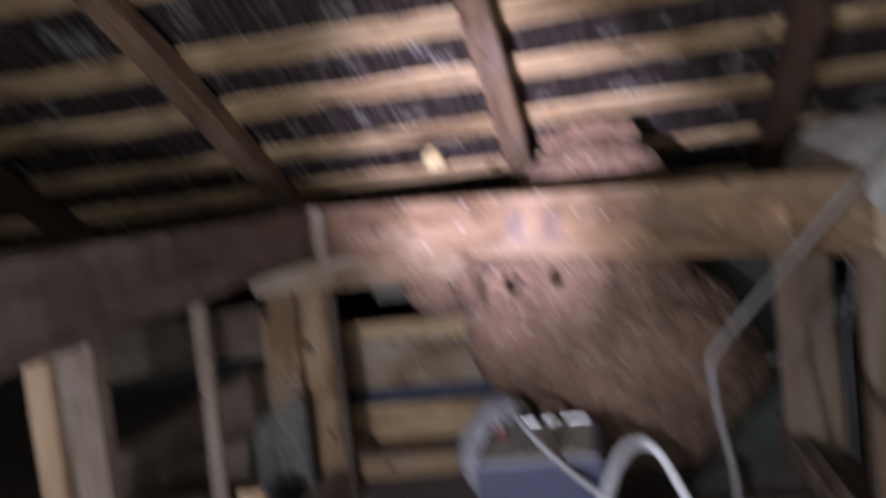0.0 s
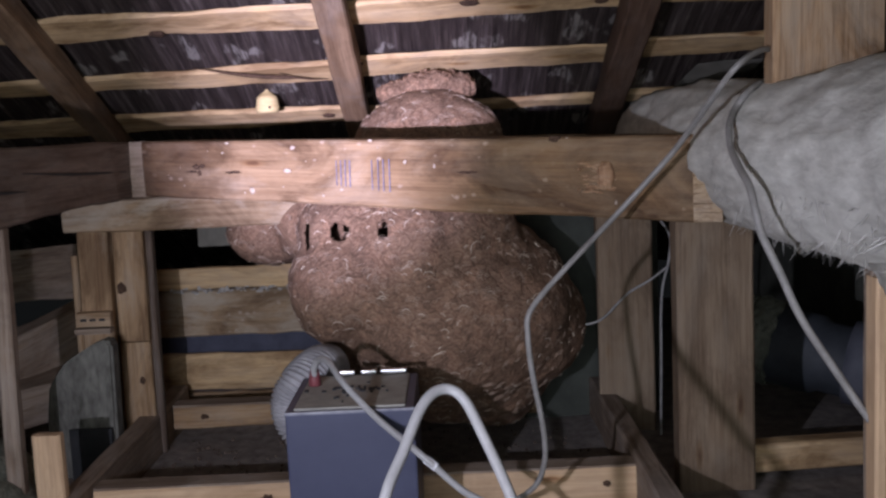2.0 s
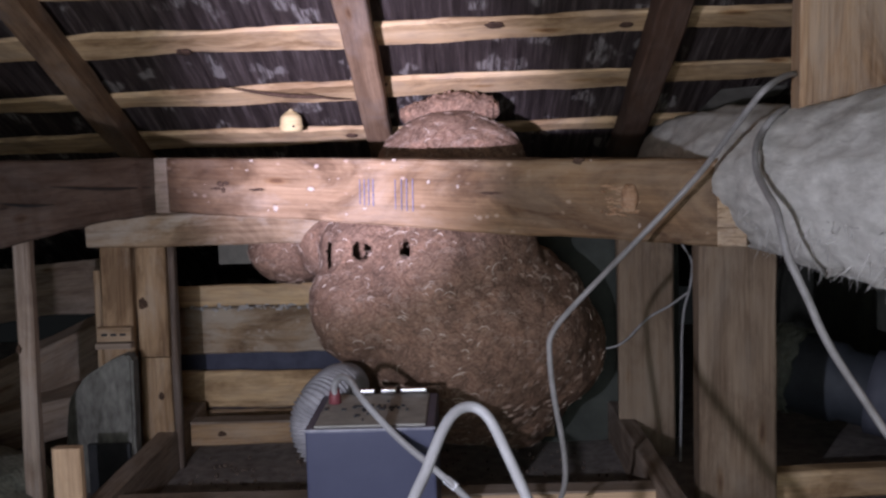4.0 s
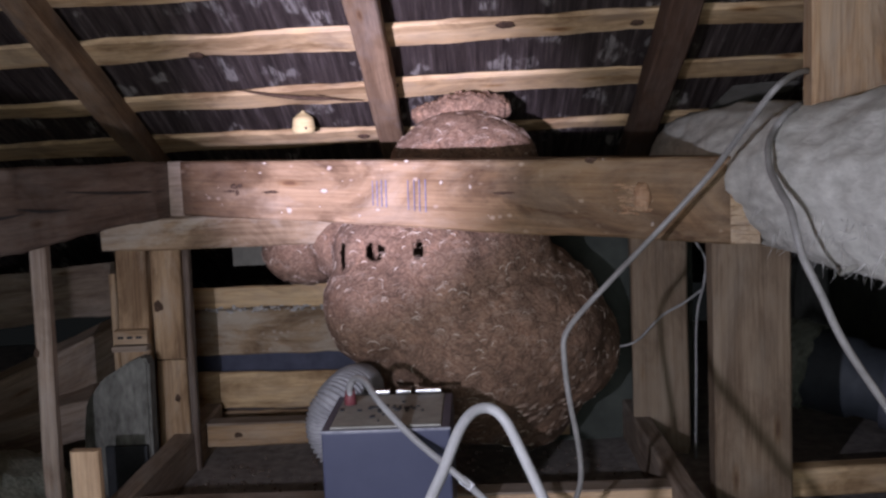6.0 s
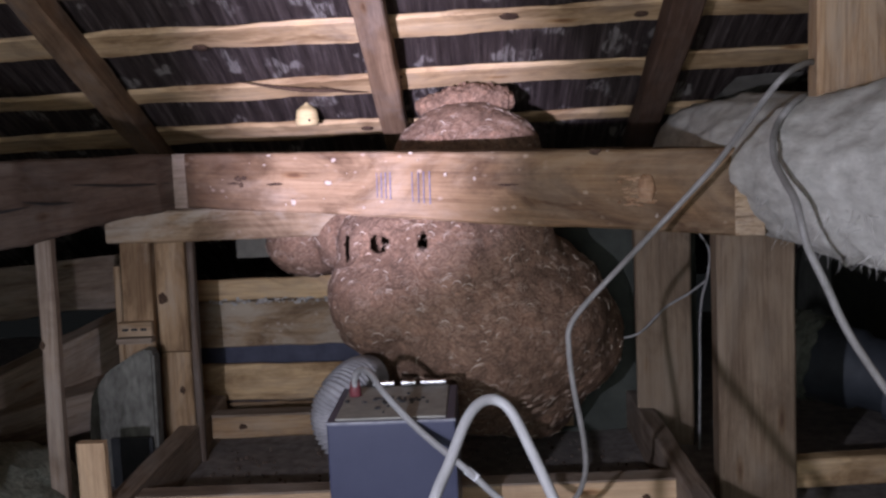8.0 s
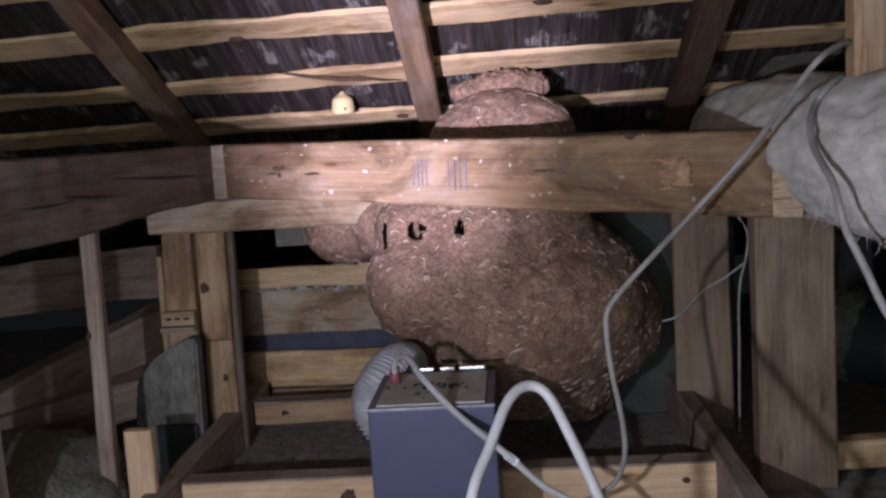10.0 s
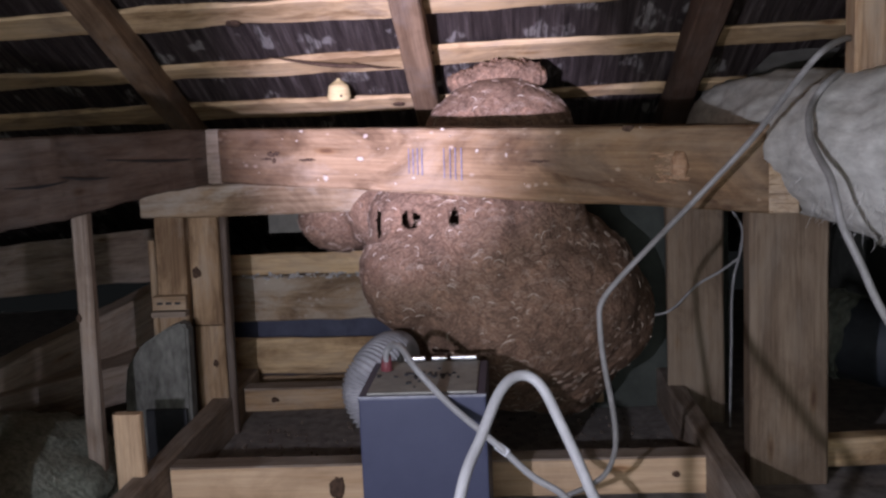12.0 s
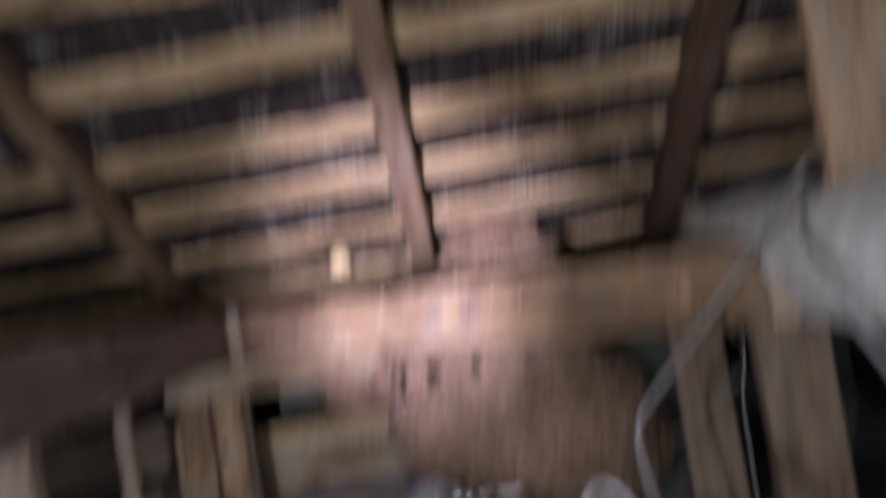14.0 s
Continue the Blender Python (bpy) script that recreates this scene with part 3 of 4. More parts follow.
for x, z, r in FLECKS:
    lump = knot_lump(on_beam(x, z) - BEAM_N * 0.001, (r * rng.uniform(0.4, 0.9), 0.0018, r * rng.uniform(0.4, 0.9)), x * 90, 0.6)
    me = bpy.data.meshes.new("fleck")
    lump.to_mesh(me)
    lump.free()
    flecks.from_mesh(me)
    bpy.data.meshes.remove(me)
tagged(part("dropping", flecks, DROPPING, front_beam, "pale dried droppings", smooth=True), kind="stuff")

for x in (0.412, 0.420, 0.428, 0.4365, 0.476, 0.487, 0.4965, 0.507):
    top = 0.708 - 0.001 * (x > 0.45)
    foot = 0.657 - (x - 0.41) * 0.16
    p = on_beam(x, 0)
    m, length = along(Vector((p.x, p.y, foot)) - BEAM_N * 0.003, Vector((p.x + 0.001, p.y, top)) - BEAM_N * 0.003, up=-BEAM_N)
    part("marker_line", timber_bm(length, 0.0022, 0.002, wobble=0.0007, chamfer=0.0004, seed=int(x * 999), step=0.006), INK, front_beam, "hand-drawn blue marker line", m)

side_beam = timber("side_beam", (-0.685, 2.31, 0.7025), (-0.985, -1.2, 0.675), 0.10, 0.122, SOOT, h1=0.20, wobble=0.006, seed=8, step=0.04)
tagged(side_beam, "dark old beam with long drying cracks", "beam")
CRACKS = [((-0.637, 2.279, 0.7), (-0.676, 1.821, 0.719)), ((-0.675, 1.831, 0.687), (-0.69, 1.654, 0.699)), ((-0.688, 1.674, 0.69), (-0.704, 1.49, 0.692))]
for a, b in CRACKS:
    a, b = Vector(a), Vector(b)
    m = (a + b) / 2 + Vector((0, 0, -0.003))
    ob = part("crack", tube_bm(smooth_path([a, m, b], 6), lambda i, f: 0.0024 * math.sin(math.pi * min(0.97, max(0.06, f))) + 0.0004, 6), BLACK, side_beam, "long dark drying crack")
    ob.matrix_parent_inverse = side_beam.matrix_basis.inverted()

low_beam = timber("wall_plate", (-0.84, 2.46, 0.596), (-0.24, 2.445, 0.592), 0.09, 0.075, PLATE, wobble=0.005, seed=11)
tagged(low_beam, "weathered timber plate behind the cross beam", "beam")


def upright(name, x0, x1, y, z0, z1, depth, mat, label, lean=0.0, seed=0, wobble=0.003):
    w = x1 - x0
    ob = timber(name, ((x0 + x1) / 2, y + depth / 2, z0), ((x0 + x1) / 2 + lean, y + depth / 2, z1), w, depth, mat, up=(0, 1, 0), seed=seed, wobble=wobble)
    return tagged(ob, label, "post")


stud = upright("stud", -0.823, -0.791, 1.955, -0.005, 0.618, 0.03, GREYWOOD, "slim grey stud standing under the dark beam", 0.012, 31)
upright("post", -0.822, -0.750, 2.42, -0.005, 0.566, 0.04, OLD, "weathered short plank post", 0.010, 32)
jointed = thing("post", (0, 0, 0), "knotty brown post jointed halfway up", "post")
for z0, z1, dx in ((-0.005, 0.284, 0.0), (0.287, 0.566, 0.003)):
    timber("post_length", (-0.705 + dx, 2.465, z0), (-0.703 + dx, 2.465, z1), 0.074, 0.05, OLD, jointed, up=(0, 1, 0), seed=33 + int(z1 * 10), wobble=0.003)
upright("post", -0.667, -0.650, 2.452, -0.005, 0.566, 0.03, SOOT, "thin dark board beside the post", 0.004, 34)
upright("lath", -0.842, -0.826, 2.44, -0.005, 0.50, 0.012, OLD, "thin pale lath behind the short plank post", 0.002, 41, 0.001)
upright("board_upright", 0.418, 0.55, 2.45, -0.005, 0.63, 0.03, BROAD, "upright brown board behind the nest", 0.0, 35)
upright("post", 0.512, 0.665, 2.02, -0.005, 0.575, 0.06, BROAD, "broad grey-brown post under the beam end", 0.0, 36, 0.002)
upright("offcut", -0.733, -0.679, 1.88, -0.005, 0.227, 0.025, FRESH, "fresh pale pine offcut standing upright", 0.0, 37, 0.001)
upright("post", -0.858, -0.792, 1.5, -0.005, 0.625, 0.05, GREYWOOD, "grey post under the dark beam", 0.0, 38)
upright("batten_upright", -0.906, -0.862, 1.485, -0.005, 0.60, 0.03, FRESH, "fresh batten beside the grey post", 0.0, 39)
hang_post = upright("post", 0.583, 0.757, 1.64, 0.79, 1.36, 0.05, WORNPOST, "heavy weathered post standing on the lagged pipe", 0.008, 40, 0.004)

# the bracket across the left posts
brk = thing("bracket", (0, 0, 0), "small drilled timber bracket nailed to the posts", "bracket")
part("plate", block(-0.822, 2.392, 0.335, 0.083, 0.026, 0.034, 0.003), OLD, brk)
for k in range(3):
    part("slot", block(-0.81 + k * 0.022, 2.3895, 0.349, 0.014, 0.004, 0.006, 0.001), BLACK, brk, "dark drilled slot")
part("lip", block(-0.825, 2.385, 0.318, 0.086, 0.035, 0.014, 0.003), GREYWOOD, brk)

# frame laid on the deck
rails = []
for name, a, b, w, h, mat, label in (
        ("floor_rail", (-0.655, 1.985, 0.05), (0.415, 1.995, 0.05), 0.05, 0.074, FRESH, "pale pine rail of the floor frame"),
        ("floor_rail", (-0.655, 2.575, 0.060), (0.27, 2.595, 0.056), 0.05, 0.056, OLD, "brown rail at the back of the floor frame"),
        ("floor_rail", (-0.682, 0.3, 0.05), (-0.682, 2.73, 0.05), 0.046, 0.104, GREYWOOD, "grey side rail of the floor frame"),
        ("floor_rail", (0.438, 0.3, 0.05), (0.436, 2.62, 0.05), 0.046, 0.104, GREYWOOD, "grey side rail of the floor frame")):
    rails.append(tagged(timber(name, a, b, w, h, mat, seed=len(name) + int(a[1] * 10), wobble=0.003), label, "rail", "floor frame rails"))
cap = timber("capping_strip", (-0.655, 1.985, 0.0895), (0.415, 1.995, 0.0895), 0.054, 0.005, GREYWOOD, wobble=0.001, chamfer=0.001)
tagged(cap, "dusty grey capping on the front rail", "strip")

cap = timber("capping_strip", (-0.655, 2.575, 0.0915), (0.27, 2.595, 0.0875), 0.056, 0.006, GREYWOOD, wobble=0.002, chamfer=0.001)
tagged(cap, "dusty grey capping on the back rail", "strip")


def face_knot(x, y, z, rx, rz, parent, seed):
    """A dark knot a little proud of an upright face that looks towards -y."""
    bm = bmesh.new()
    bmesh.ops.create_icosphere(bm, subdivisions=3, radius=1)
    for v in bm.verts:
        w = 1 + 0.4 * noise.noise(v.co * 1.7 + Vector((seed, 0, 0)))
        v.co = Vector((x + v.co.x * rx * w, y + v.co.y * 0.003, z + v.co.z * rz * w))
    ob = part("knot", bm, KNOTWOOD, parent, "dark branch knot", smooth=True)
    if parent.matrix_basis != Matrix():
        ob.matrix_parent_inverse = parent.matrix_basis.inverted()
    return ob


face_knot(-0.722, 2.4385, 0.418, 0.011, 0.013, jointed, 1.0)
face_knot(-0.315, 1.9605, 0.042, 0.016, 0.022, rails[0], 0.0)
face_knot(0.355, 1.966, 0.055, 0.007, 0.006, rails[0], 7.0)
face_knot(-0.575, 2.5505, 0.062, 0.010, 0.007, rails[1], 9.0)
face_knot(-0.812, 1.954, 0.405, 0.005, 0.009, stud, 11.0)
face_knot(-0.690, 2.4385, 0.19, 0.006, 0.009, jointed, 4.0)

# boarding at the back
back = thing("back_boarding", (0, 0, 0), "horizontal weathered boards behind the nest", "boarding", kind="structure")
for n, (z0, z1, y, mat) in enumerate([(0.356, 0.414, 2.775, PALE), (0.222, 0.351, 2.79, PLATE), (0.069, 0.173, 2.785, PALE), (-0.01, 0.062, 2.80, OLD)]):
    timber("board", (-0.74, y + 0.012, (z0 + z1) / 2), (0.42, y + 0.012, (z0 + z1) / 2 - 0.004), 0.024, z1 - z0, mat, back, seed=50 + n, wobble=0.006, step=0.03)
crust = bmesh.new()
rng = random.Random(8)
for k in range(120):
    r = rng.uniform(0.002, 0.006)
    bmesh.ops.create_icosphere(crust, subdivisions=1, radius=r, matrix=Matrix.LocRotScale((rng.uniform(-0.70, -0.2), 2.772 + rng.uniform(0, 0.006), 0.352 + rng.gauss(0, 0.004)), Euler((rng.random() * 6, 0, rng.random() * 6)), (rng.uniform(1, 2.6), 1, 0.6)))
tagged(part("lime_crust", crust, WOOLWHITE, back, "pale flaking crust along the joint"), kind="stuff")
tagged(part("membrane", block(-0.75, 2.825, -0.01, 1.2, 0.012, 0.36, 0.001), NAVY), "dark blue membrane behind the boards", "membrane")
# next sheet but one below is added: it paints the shade behind the nest
tagged(part("green_membrane", block(0.24, 2.625, -0.005, 0.36, 0.012, 0.63, 0.002), SHADESHEET), "added dark green sheet standing in for the shade behind the nest", "membrane")
tagged(part("grey_panel", block(-0.675, 3.02, 0.445, 0.30, 0.02, 0.10, 0.003), GREYPANEL), "grey sheet panel leaning behind the boards", "panel")

# left-hand clutter
slab = bmesh.new()
outline = [(-0.878, -0.005), (-0.872, 0.15), (-0.862, 0.218), (-0.822, 0.272), (-0.762, 0.308), (-0.724, 0.323), (-0.710, 0.31), (-0.716, -0.005)]
fr = [slab.verts.new((x, 2.30, z)) for x, z in outline]
face = slab.faces.new(fr)
ext = bmesh.ops.extrude_face_region(slab, geom=[face])
for v in ext["geom"]:
    if isinstance(v, bmesh.types.BMVert):
        v.co.y += 0.05
bmesh.ops.bevel(slab, geom=slab.edges[:], offset=0.006, segments=2, affect="EDGES")
tagged(part("insulation_slab", slab, WOOL), "torn grey mineral wool slab standing on edge", "insulation")
tagged(part("black_sheet", block(-0.818, 2.28, -0.005, 0.098, 0.012, 0.125, 0.002), BLACK), "black membrane offcut against the slab", "membrane")
for n, (a, b, w, h) in enumerate([((-1.32, 2.3, 0.10), (-0.80, 2.75, 0.34), 0.09, 0.12), ((-1.75, 2.0, 0.02), (-0.88, 2.55, 0.16), 0.12, 0.10), ((-1.6, 2.9, 0.36), (-0.86, 2.9, 0.42), 0.03, 0.15)]):
    tagged(timber("old_plank", a, b, w, h, GREYWOOD, seed=70 + n, wobble=0.012), "dark rough plank lying beyond the posts", "plank", "dark planks beyond the posts")


def heap(x, y, rx, ry, h, seed):
    bm = bmesh.new()
    bmesh.ops.create_icosphere(bm, subdivisions=5, radius=1)
    for v in bm.verts:
        k = 1 + 0.13 * noise.fractal(v.co * 1.6 + Vector((seed, 0, 0)), 0.6, 2.2, 6)
        v.co = Vector((x + v.co.x * rx * k, y + v.co.y * ry * k, max(-0.015, v.co.z * h * k)))
    return bm


tagged(part("mineral_wool", heap(-1.03, 1.9, 0.27, 0.42, 0.21, 2.0), MOSS, smooth=True), "heap of dirty green-grey mineral wool", "insulation")
tagged(part("mineral_wool", heap(0.86, 1.6, 0.16, 0.3, 0.05, 5.0), MOSS, smooth=True), "low heap of dirty mineral wool", "insulation")

# right-hand side: support boards, rail, dark pipe
sup = thing("support_post", (0, 0, 0), "short support of two fresh boards under the lagged pipe", "post")
timber("plank", (0.648, 1.335, -0.005), (0.648, 1.335, 0.56), 0.086, 0.028, GREYWOOD, sup, up=(0, 1, 0), seed=90)
timber("edge_batten", (0.612, 1.32, -0.005), (0.612, 1.32, 0.552), 0.017, 0.035, FRESH, sup, up=(0, 1, 0), label="pale batten along the edge", seed=91, wobble=0.001)
timber("ply_board", (0.745, 1.31, -0.005), (0.745, 1.31, 0.545), 0.108, 0.022, ORANGE, sup, up=(0, 1, 0), label="orange-brown fresh board", seed=92, wobble=0.001)
tagged(timber("floor_rail", (0.62, 2.1, 0.05), (1.28, 2.15, 0.05), 0.05, 0.06, PALE, seed=93), "pale rail beside the dark pipe", "rail", "floor frame rails")

pipe = thing("dark_pipe", (0, 0, 0), "dark plastic pipe with a frayed pale collar", "pipe")
path = smooth_path([(0.84, 2.60, 0.19), (0.95, 2.52, 0.165), (1.08, 2.43, 0.14), (1.28, 2.32, 0.115)], 8)
part("pipe_body", tube_bm(path, lambda i, f: 0.10 - 0.012 * (f > 0.4), 24), DARKPIPE, pipe, smooth=True)
part("sleeve", tube_bm(smooth_path([(1.03, 2.465, 0.150), (1.14, 2.397, 0.131), (1.285, 2.317, 0.114)], 5), 0.103, 24), SLATE, pipe, "slate-blue sleeve", smooth=True)
fr = bmesh.new()
rng = random.Random(3)
tube_bm(smooth_path([(0.825, 2.612, 0.193), (0.86, 2.586, 0.185), (0.895, 2.56, 0.177)], 6), lambda i, f: 0.109 + 0.004 * math.sin(i * 2.1), 40, caps=False, bm=fr)
for v in fr.verts:
    v.co += Vector((0.016 * noise.noise(v.co * 60), 0, 0)) + noise.noise_vector(v.co * 25) * 0.008
for k in range(90):
    a = 2 * math.pi * k / 90
    p = Vector((0.83 + 0.06 * math.cos(a), 2.608 + 0.09 * math.cos(a), 0.192 + 0.109 * math.sin(a)))
    tip = Vector((-0.03 * rng.random(), 0.01 * rng.uniform(-1, 1), 0.012 * rng.uniform(-1, 1)))
    tube_bm([p + Vector((0.02, 0.006, -0.004)), p, p + tip], 0.0008, 3, bm=fr)
tagged(part("collar", fr, COLLAR, pipe, "frayed pale collar"), kind="stuff")


# ---------------------------------------------------------------- the lagged pipe
def lagging():
    bm = bmesh.new()
    n, sides = 190, 72
    rings = []
    for i in range(n + 1):
        f = i / n
        y = -1.2 + 3.92 * f
        cx, cz = 0.642 + 0.006 * math.sin(y * 2.1), 0.697 + 0.005 * math.sin(y * 3.3)
        ring = []
        for j in range(sides):
            a = 2 * math.pi * j / sides
            d = Vector((math.cos(a), 0, math.sin(a)))
            q = Vector((d.x * 1.6, y * 3.0, d.z * 1.6))
            r = 0.130 + 0.012 * noise.noise(q) + 0.006 * noise.noise(q * 3.1) + 0.005 * noise.noise((d.x * 7, y * 9, d.z * 9 + 3)) + 0.003 * noise.noise((d.x * 14, y * 30, d.z * 22))
            wrap = (y * 3.2 + a / (2 * math.pi)) % 1.0
            r += 0.004 * wrap
            ring.append(bm.verts.new((cx + d.x * r, y, cz + d.z * r)))
        rings.append(ring)
    for r0, r1 in zip(rings, rings[1:]):
        for j in range(sides):
            bm.faces.new((r0[j], r0[(j + 1) % sides], r1[(j + 1) % sides], r1[j]))
    bm.faces.new(rings[0])
    bm.faces.new(rings[-1][::-1])
    return bm


duct = thing("lagged_pipe", (0, 0, 0), "thick pipe wrapped in dusty grey lagging cloth", "pipe")
wrap_cloth = part("lagging", lagging(), LAGGING, duct, smooth=True)


def frayed():
    bm = bmesh.new()
    rng = random.Random(9)
    for k in range(420):
        y = rng.uniform(0.75, 1.8)
        a = math.radians(rng.uniform(195, 285))
        r = 0.126
        p = Vector((0.642 + r * math.cos(a), y, 0.697 + r * math.sin(a)))
        tip = Vector((rng.uniform(-0.5, 0.1), rng.uniform(-1, 1), rng.uniform(-0.8, 0.25))).normalized() * rng.uniform(0.012, 0.045)
        q = p + tip * 0.5 + Vector((0, 0, -0.004))
        tube_bm([p, q, p + tip + Vector((0, 0, -0.006))], lambda i, f: 0.0011 * (1.1 - f), 3, caps=False, bm=bm)
    return bm


tagged(part("fringe", frayed(), FRAY, wrap_cloth, "frayed threads hanging from the cloth"), kind="stuff")


def flap(y0, y1, drop, seed):
    """A loose fold of the cloth hanging from the underside."""
    bm = bmesh.new()
    n, k = 26, 8
    rows = []
    for i in range(n + 1):
        f = i / n
        y = y0 + (y1 - y0) * f
        a0 = math.radians(228 + 14 * f)
        row = []
        for j in range(k + 1):
            g = j / k
            r = 0.132 + 0.004 * noise.noise((y * 20, g * 4, seed))
            long = drop * math.sin(math.pi * min(1, f * 1.1 + 0.12)) * (0.75 + 0.4 * noise.noise((y * 35, 2, seed)))
            p = Vector((0.642 + r * math.cos(a0), y, 0.697 + r * math.sin(a0)))
            row.append(bm.verts.new(p + Vector((-0.25, 0.15, -0.9)).normalized() * long * g + Vector((0.006 * noise.noise((y * 30, g * 3, seed + 2)), 0, 0))))
        rows.append(row)
    for a, b in zip(rows, rows[1:]):
        for j in range(k):
            bm.faces.new((a[j], a[j + 1], b[j + 1], b[j]))
    bmesh.ops.solidify(bm, geom=bm.faces[:], thickness=0.0025)
    return bm


part("cloth_flap", flap(1.02, 1.32, 0.045, 3.0), LAGGING, wrap_cloth, "loose torn flap of cloth", smooth=True)
part("cloth_flap", flap(1.34, 1.62, 0.028, 8.0), LAGGING, wrap_cloth, "loose torn flap of cloth", smooth=True)


# ---------------------------------------------------------------- cables
def cable(name, points, radius, mat, label, per=10, sides=10):
    return tagged(part(name, tube_bm(smooth_path(points, per), radius, sides), mat, smooth=True), label, "cable")


cable("cable", [(0.60, 1.70, 0.862), (0.581, 1.66, 0.864), (0.559, 1.63, 0.86), (0.532, 1.6, 0.85), (0.512, 1.585, 0.837), (0.5, 1.6, 0.82), (0.482, 1.68, 0.771), (0.455, 1.77, 0.707), (0.386, 1.80, 0.627), (0.334, 1.785, 0.579), (0.28, 1.745, 0.536), (0.235, 1.735, 0.493), (0.206, 1.725, 0.463), (0.193, 1.72, 0.44), (0.192, 1.72, 0.415), (0.194, 1.72, 0.376), (0.2, 1.72, 0.327), (0.209, 1.725, 0.276), (0.215, 1.73, 0.224), (0.215, 1.75, 0.177), (0.201, 1.775, 0.129), (0.169, 1.79, 0.099), (0.129, 1.8, 0.078), (0.06, 1.80, 0.04), (0.0, 1.74, 0.02), (-0.03, 1.5, 0.015)], 0.0049, CABLE, "grey cable hanging from the lagged pipe to the floor", per=8)
cable("cable", [(0.605, 1.74, 0.812), (0.578, 1.695, 0.812), (0.549, 1.664, 0.797), (0.528, 1.655, 0.774), (0.507, 1.612, 0.752), (0.497, 1.58, 0.732), (0.492, 1.55, 0.712), (0.485, 1.485, 0.689), (0.482, 1.43, 0.667), (0.48, 1.40, 0.641), (0.484, 1.39, 0.612), (0.488, 1.38, 0.594), (0.504, 1.37, 0.554), (0.532, 1.36, 0.487), (0.59, 1.345, 0.39), (0.66, 1.27, 0.25), (0.70, 1.25, 0.02)], 0.0055, CABLE, "grey cable looped over the lagged pipe")
cable("cable", [(0.561, 2.4, 0.56), (0.561, 2.4, 0.528), (0.576, 2.4, 0.502), (0.584, 2.4, 0.475), (0.578, 2.4, 0.425), (0.564, 2.4, 0.372), (0.558, 2.4, 0.305), (0.557, 2.4, 0.224), (0.555, 2.4, 0.143), (0.552, 2.4, 0.01)], 0.0029, OLDCABLE, "thin grey cable hanging behind the post")
cable("cable", [(0.58, 2.41, 0.415), (0.537, 2.425, 0.38), (0.49, 2.43, 0.353), (0.457, 2.43, 0.323), (0.432, 2.43, 0.298), (0.40, 2.44, 0.28), (0.33, 2.46, 0.27)], 0.0027, OLDCABLE, "thin grey cable running to the nest")
hose = cable("hose", [(-0.06, 0.98, 0.015), (-0.045, 1.02, 0.2), (-0.019, 1.078, 0.358), (0.006, 1.125, 0.413), (0.029, 1.165, 0.454), (0.052, 1.188, 0.465), (0.075, 1.188, 0.453), (0.097, 1.165, 0.412), (0.124, 1.125, 0.352), (0.145, 1.086, 0.291), (0.19, 1.0, 0.015)], 0.0064, HOSE, "stiff light grey hose standing in a loop", sides=16)
lead = cable("power_lead", [(-0.191, 1.86, 0.318), (-0.190, 1.85, 0.340), (-0.177, 1.83, 0.360), (-0.153, 1.78, 0.365), (-0.122, 1.72, 0.341), (-0.067, 1.67, 0.295), (-0.011, 1.62, 0.26), (0.025, 1.6, 0.233), (0.069, 1.6, 0.19), (0.114, 1.6, 0.160), (0.16, 1.62, 0.10), (0.2, 1.65, 0.02)], 0.0060, HOSE, "grey power lead plugged into the box")
part("tape", tube_bm([Vector((0.013, 1.606, 0.242)), Vector((0.030, 1.60, 0.229))], 0.0072, 12), WHITE, lead, "white tape wrap")

# ---------------------------------------------------------------- the blue metal box
box = thing("metal_box", (-0.11, 1.81, 0.0), "blue-grey enamelled metal box with a dusty lid", "machine")
box.location = (0, 0, 0)
part("body", block(-0.222, 1.69, 0.0, 0.218, 0.245, 0.302, 0.004), BLUE, box)
lid = part("lid", block(-0.209, 1.706, 0.2995, 0.189, 0.221, 0.006, 0.002), LID, box, "grey dusty lid")
# the lip carries the edge highlight as a paler colour
part("front_lip", block(-0.223, 1.688, 0.2995, 0.220, 0.006, 0.0045, 0.0015), EDGELIGHT, lid, "front edge with its highlight painted on")
for x in (-0.222, -0.0175):
    part("side_lip", block(x, 1.6945, 0.300, 0.0125, 0.232, 0.004, 0.0015), BLUE, box)
for x, w in ((-0.165, 0.042), (-0.112, 0.030), (-0.075, 0.050)):
    part("clip", block(x, 1.915, 0.3085, w, 0.016, 0.007, 0.002), STEEL, lid, "bright steel clip")
plug = part("plug", tube_bm([Vector((-0.192, 1.862, 0.300)), Vector((-0.192, 1.862, 0.318)), Vector((-0.191, 1.86, 0.334))], lambda i, f: (0.012, 0.011, 0.008)[i], 14), RED, box, "red plug", smooth=True)
bits = bmesh.new()
rng = random.Random(12)
for k in range(26):
    x, y = rng.gauss(-0.13, 0.03), rng.gauss(1.80, 0.03)
    block(min(-0.03, max(-0.21, x)), min(1.9, max(1.71, y)), 0.3052, rng.uniform(0.003, 0.011), rng.uniform(0.003, 0.011), 0.003, 0, bm=bits)
tagged(part("crumbs", bits, BLACK), "dark crumbs of nest on the lid", "debris", kind="stuff")

bel = thing("flexible_duct", (0, 0, 0), "ribbed grey flexible hose bent over behind the box", "hose")
path = smooth_path([(-0.196, 2.085, 0.285), (-0.210, 2.035, 0.290), (-0.234, 1.997, 0.272), (-0.250, 1.99, 0.243), (-0.245, 1.99, 0.205), (-0.208, 1.99, 0.155), (-0.163, 1.99, 0.10), (-0.135, 1.99, 0.0)], 28)
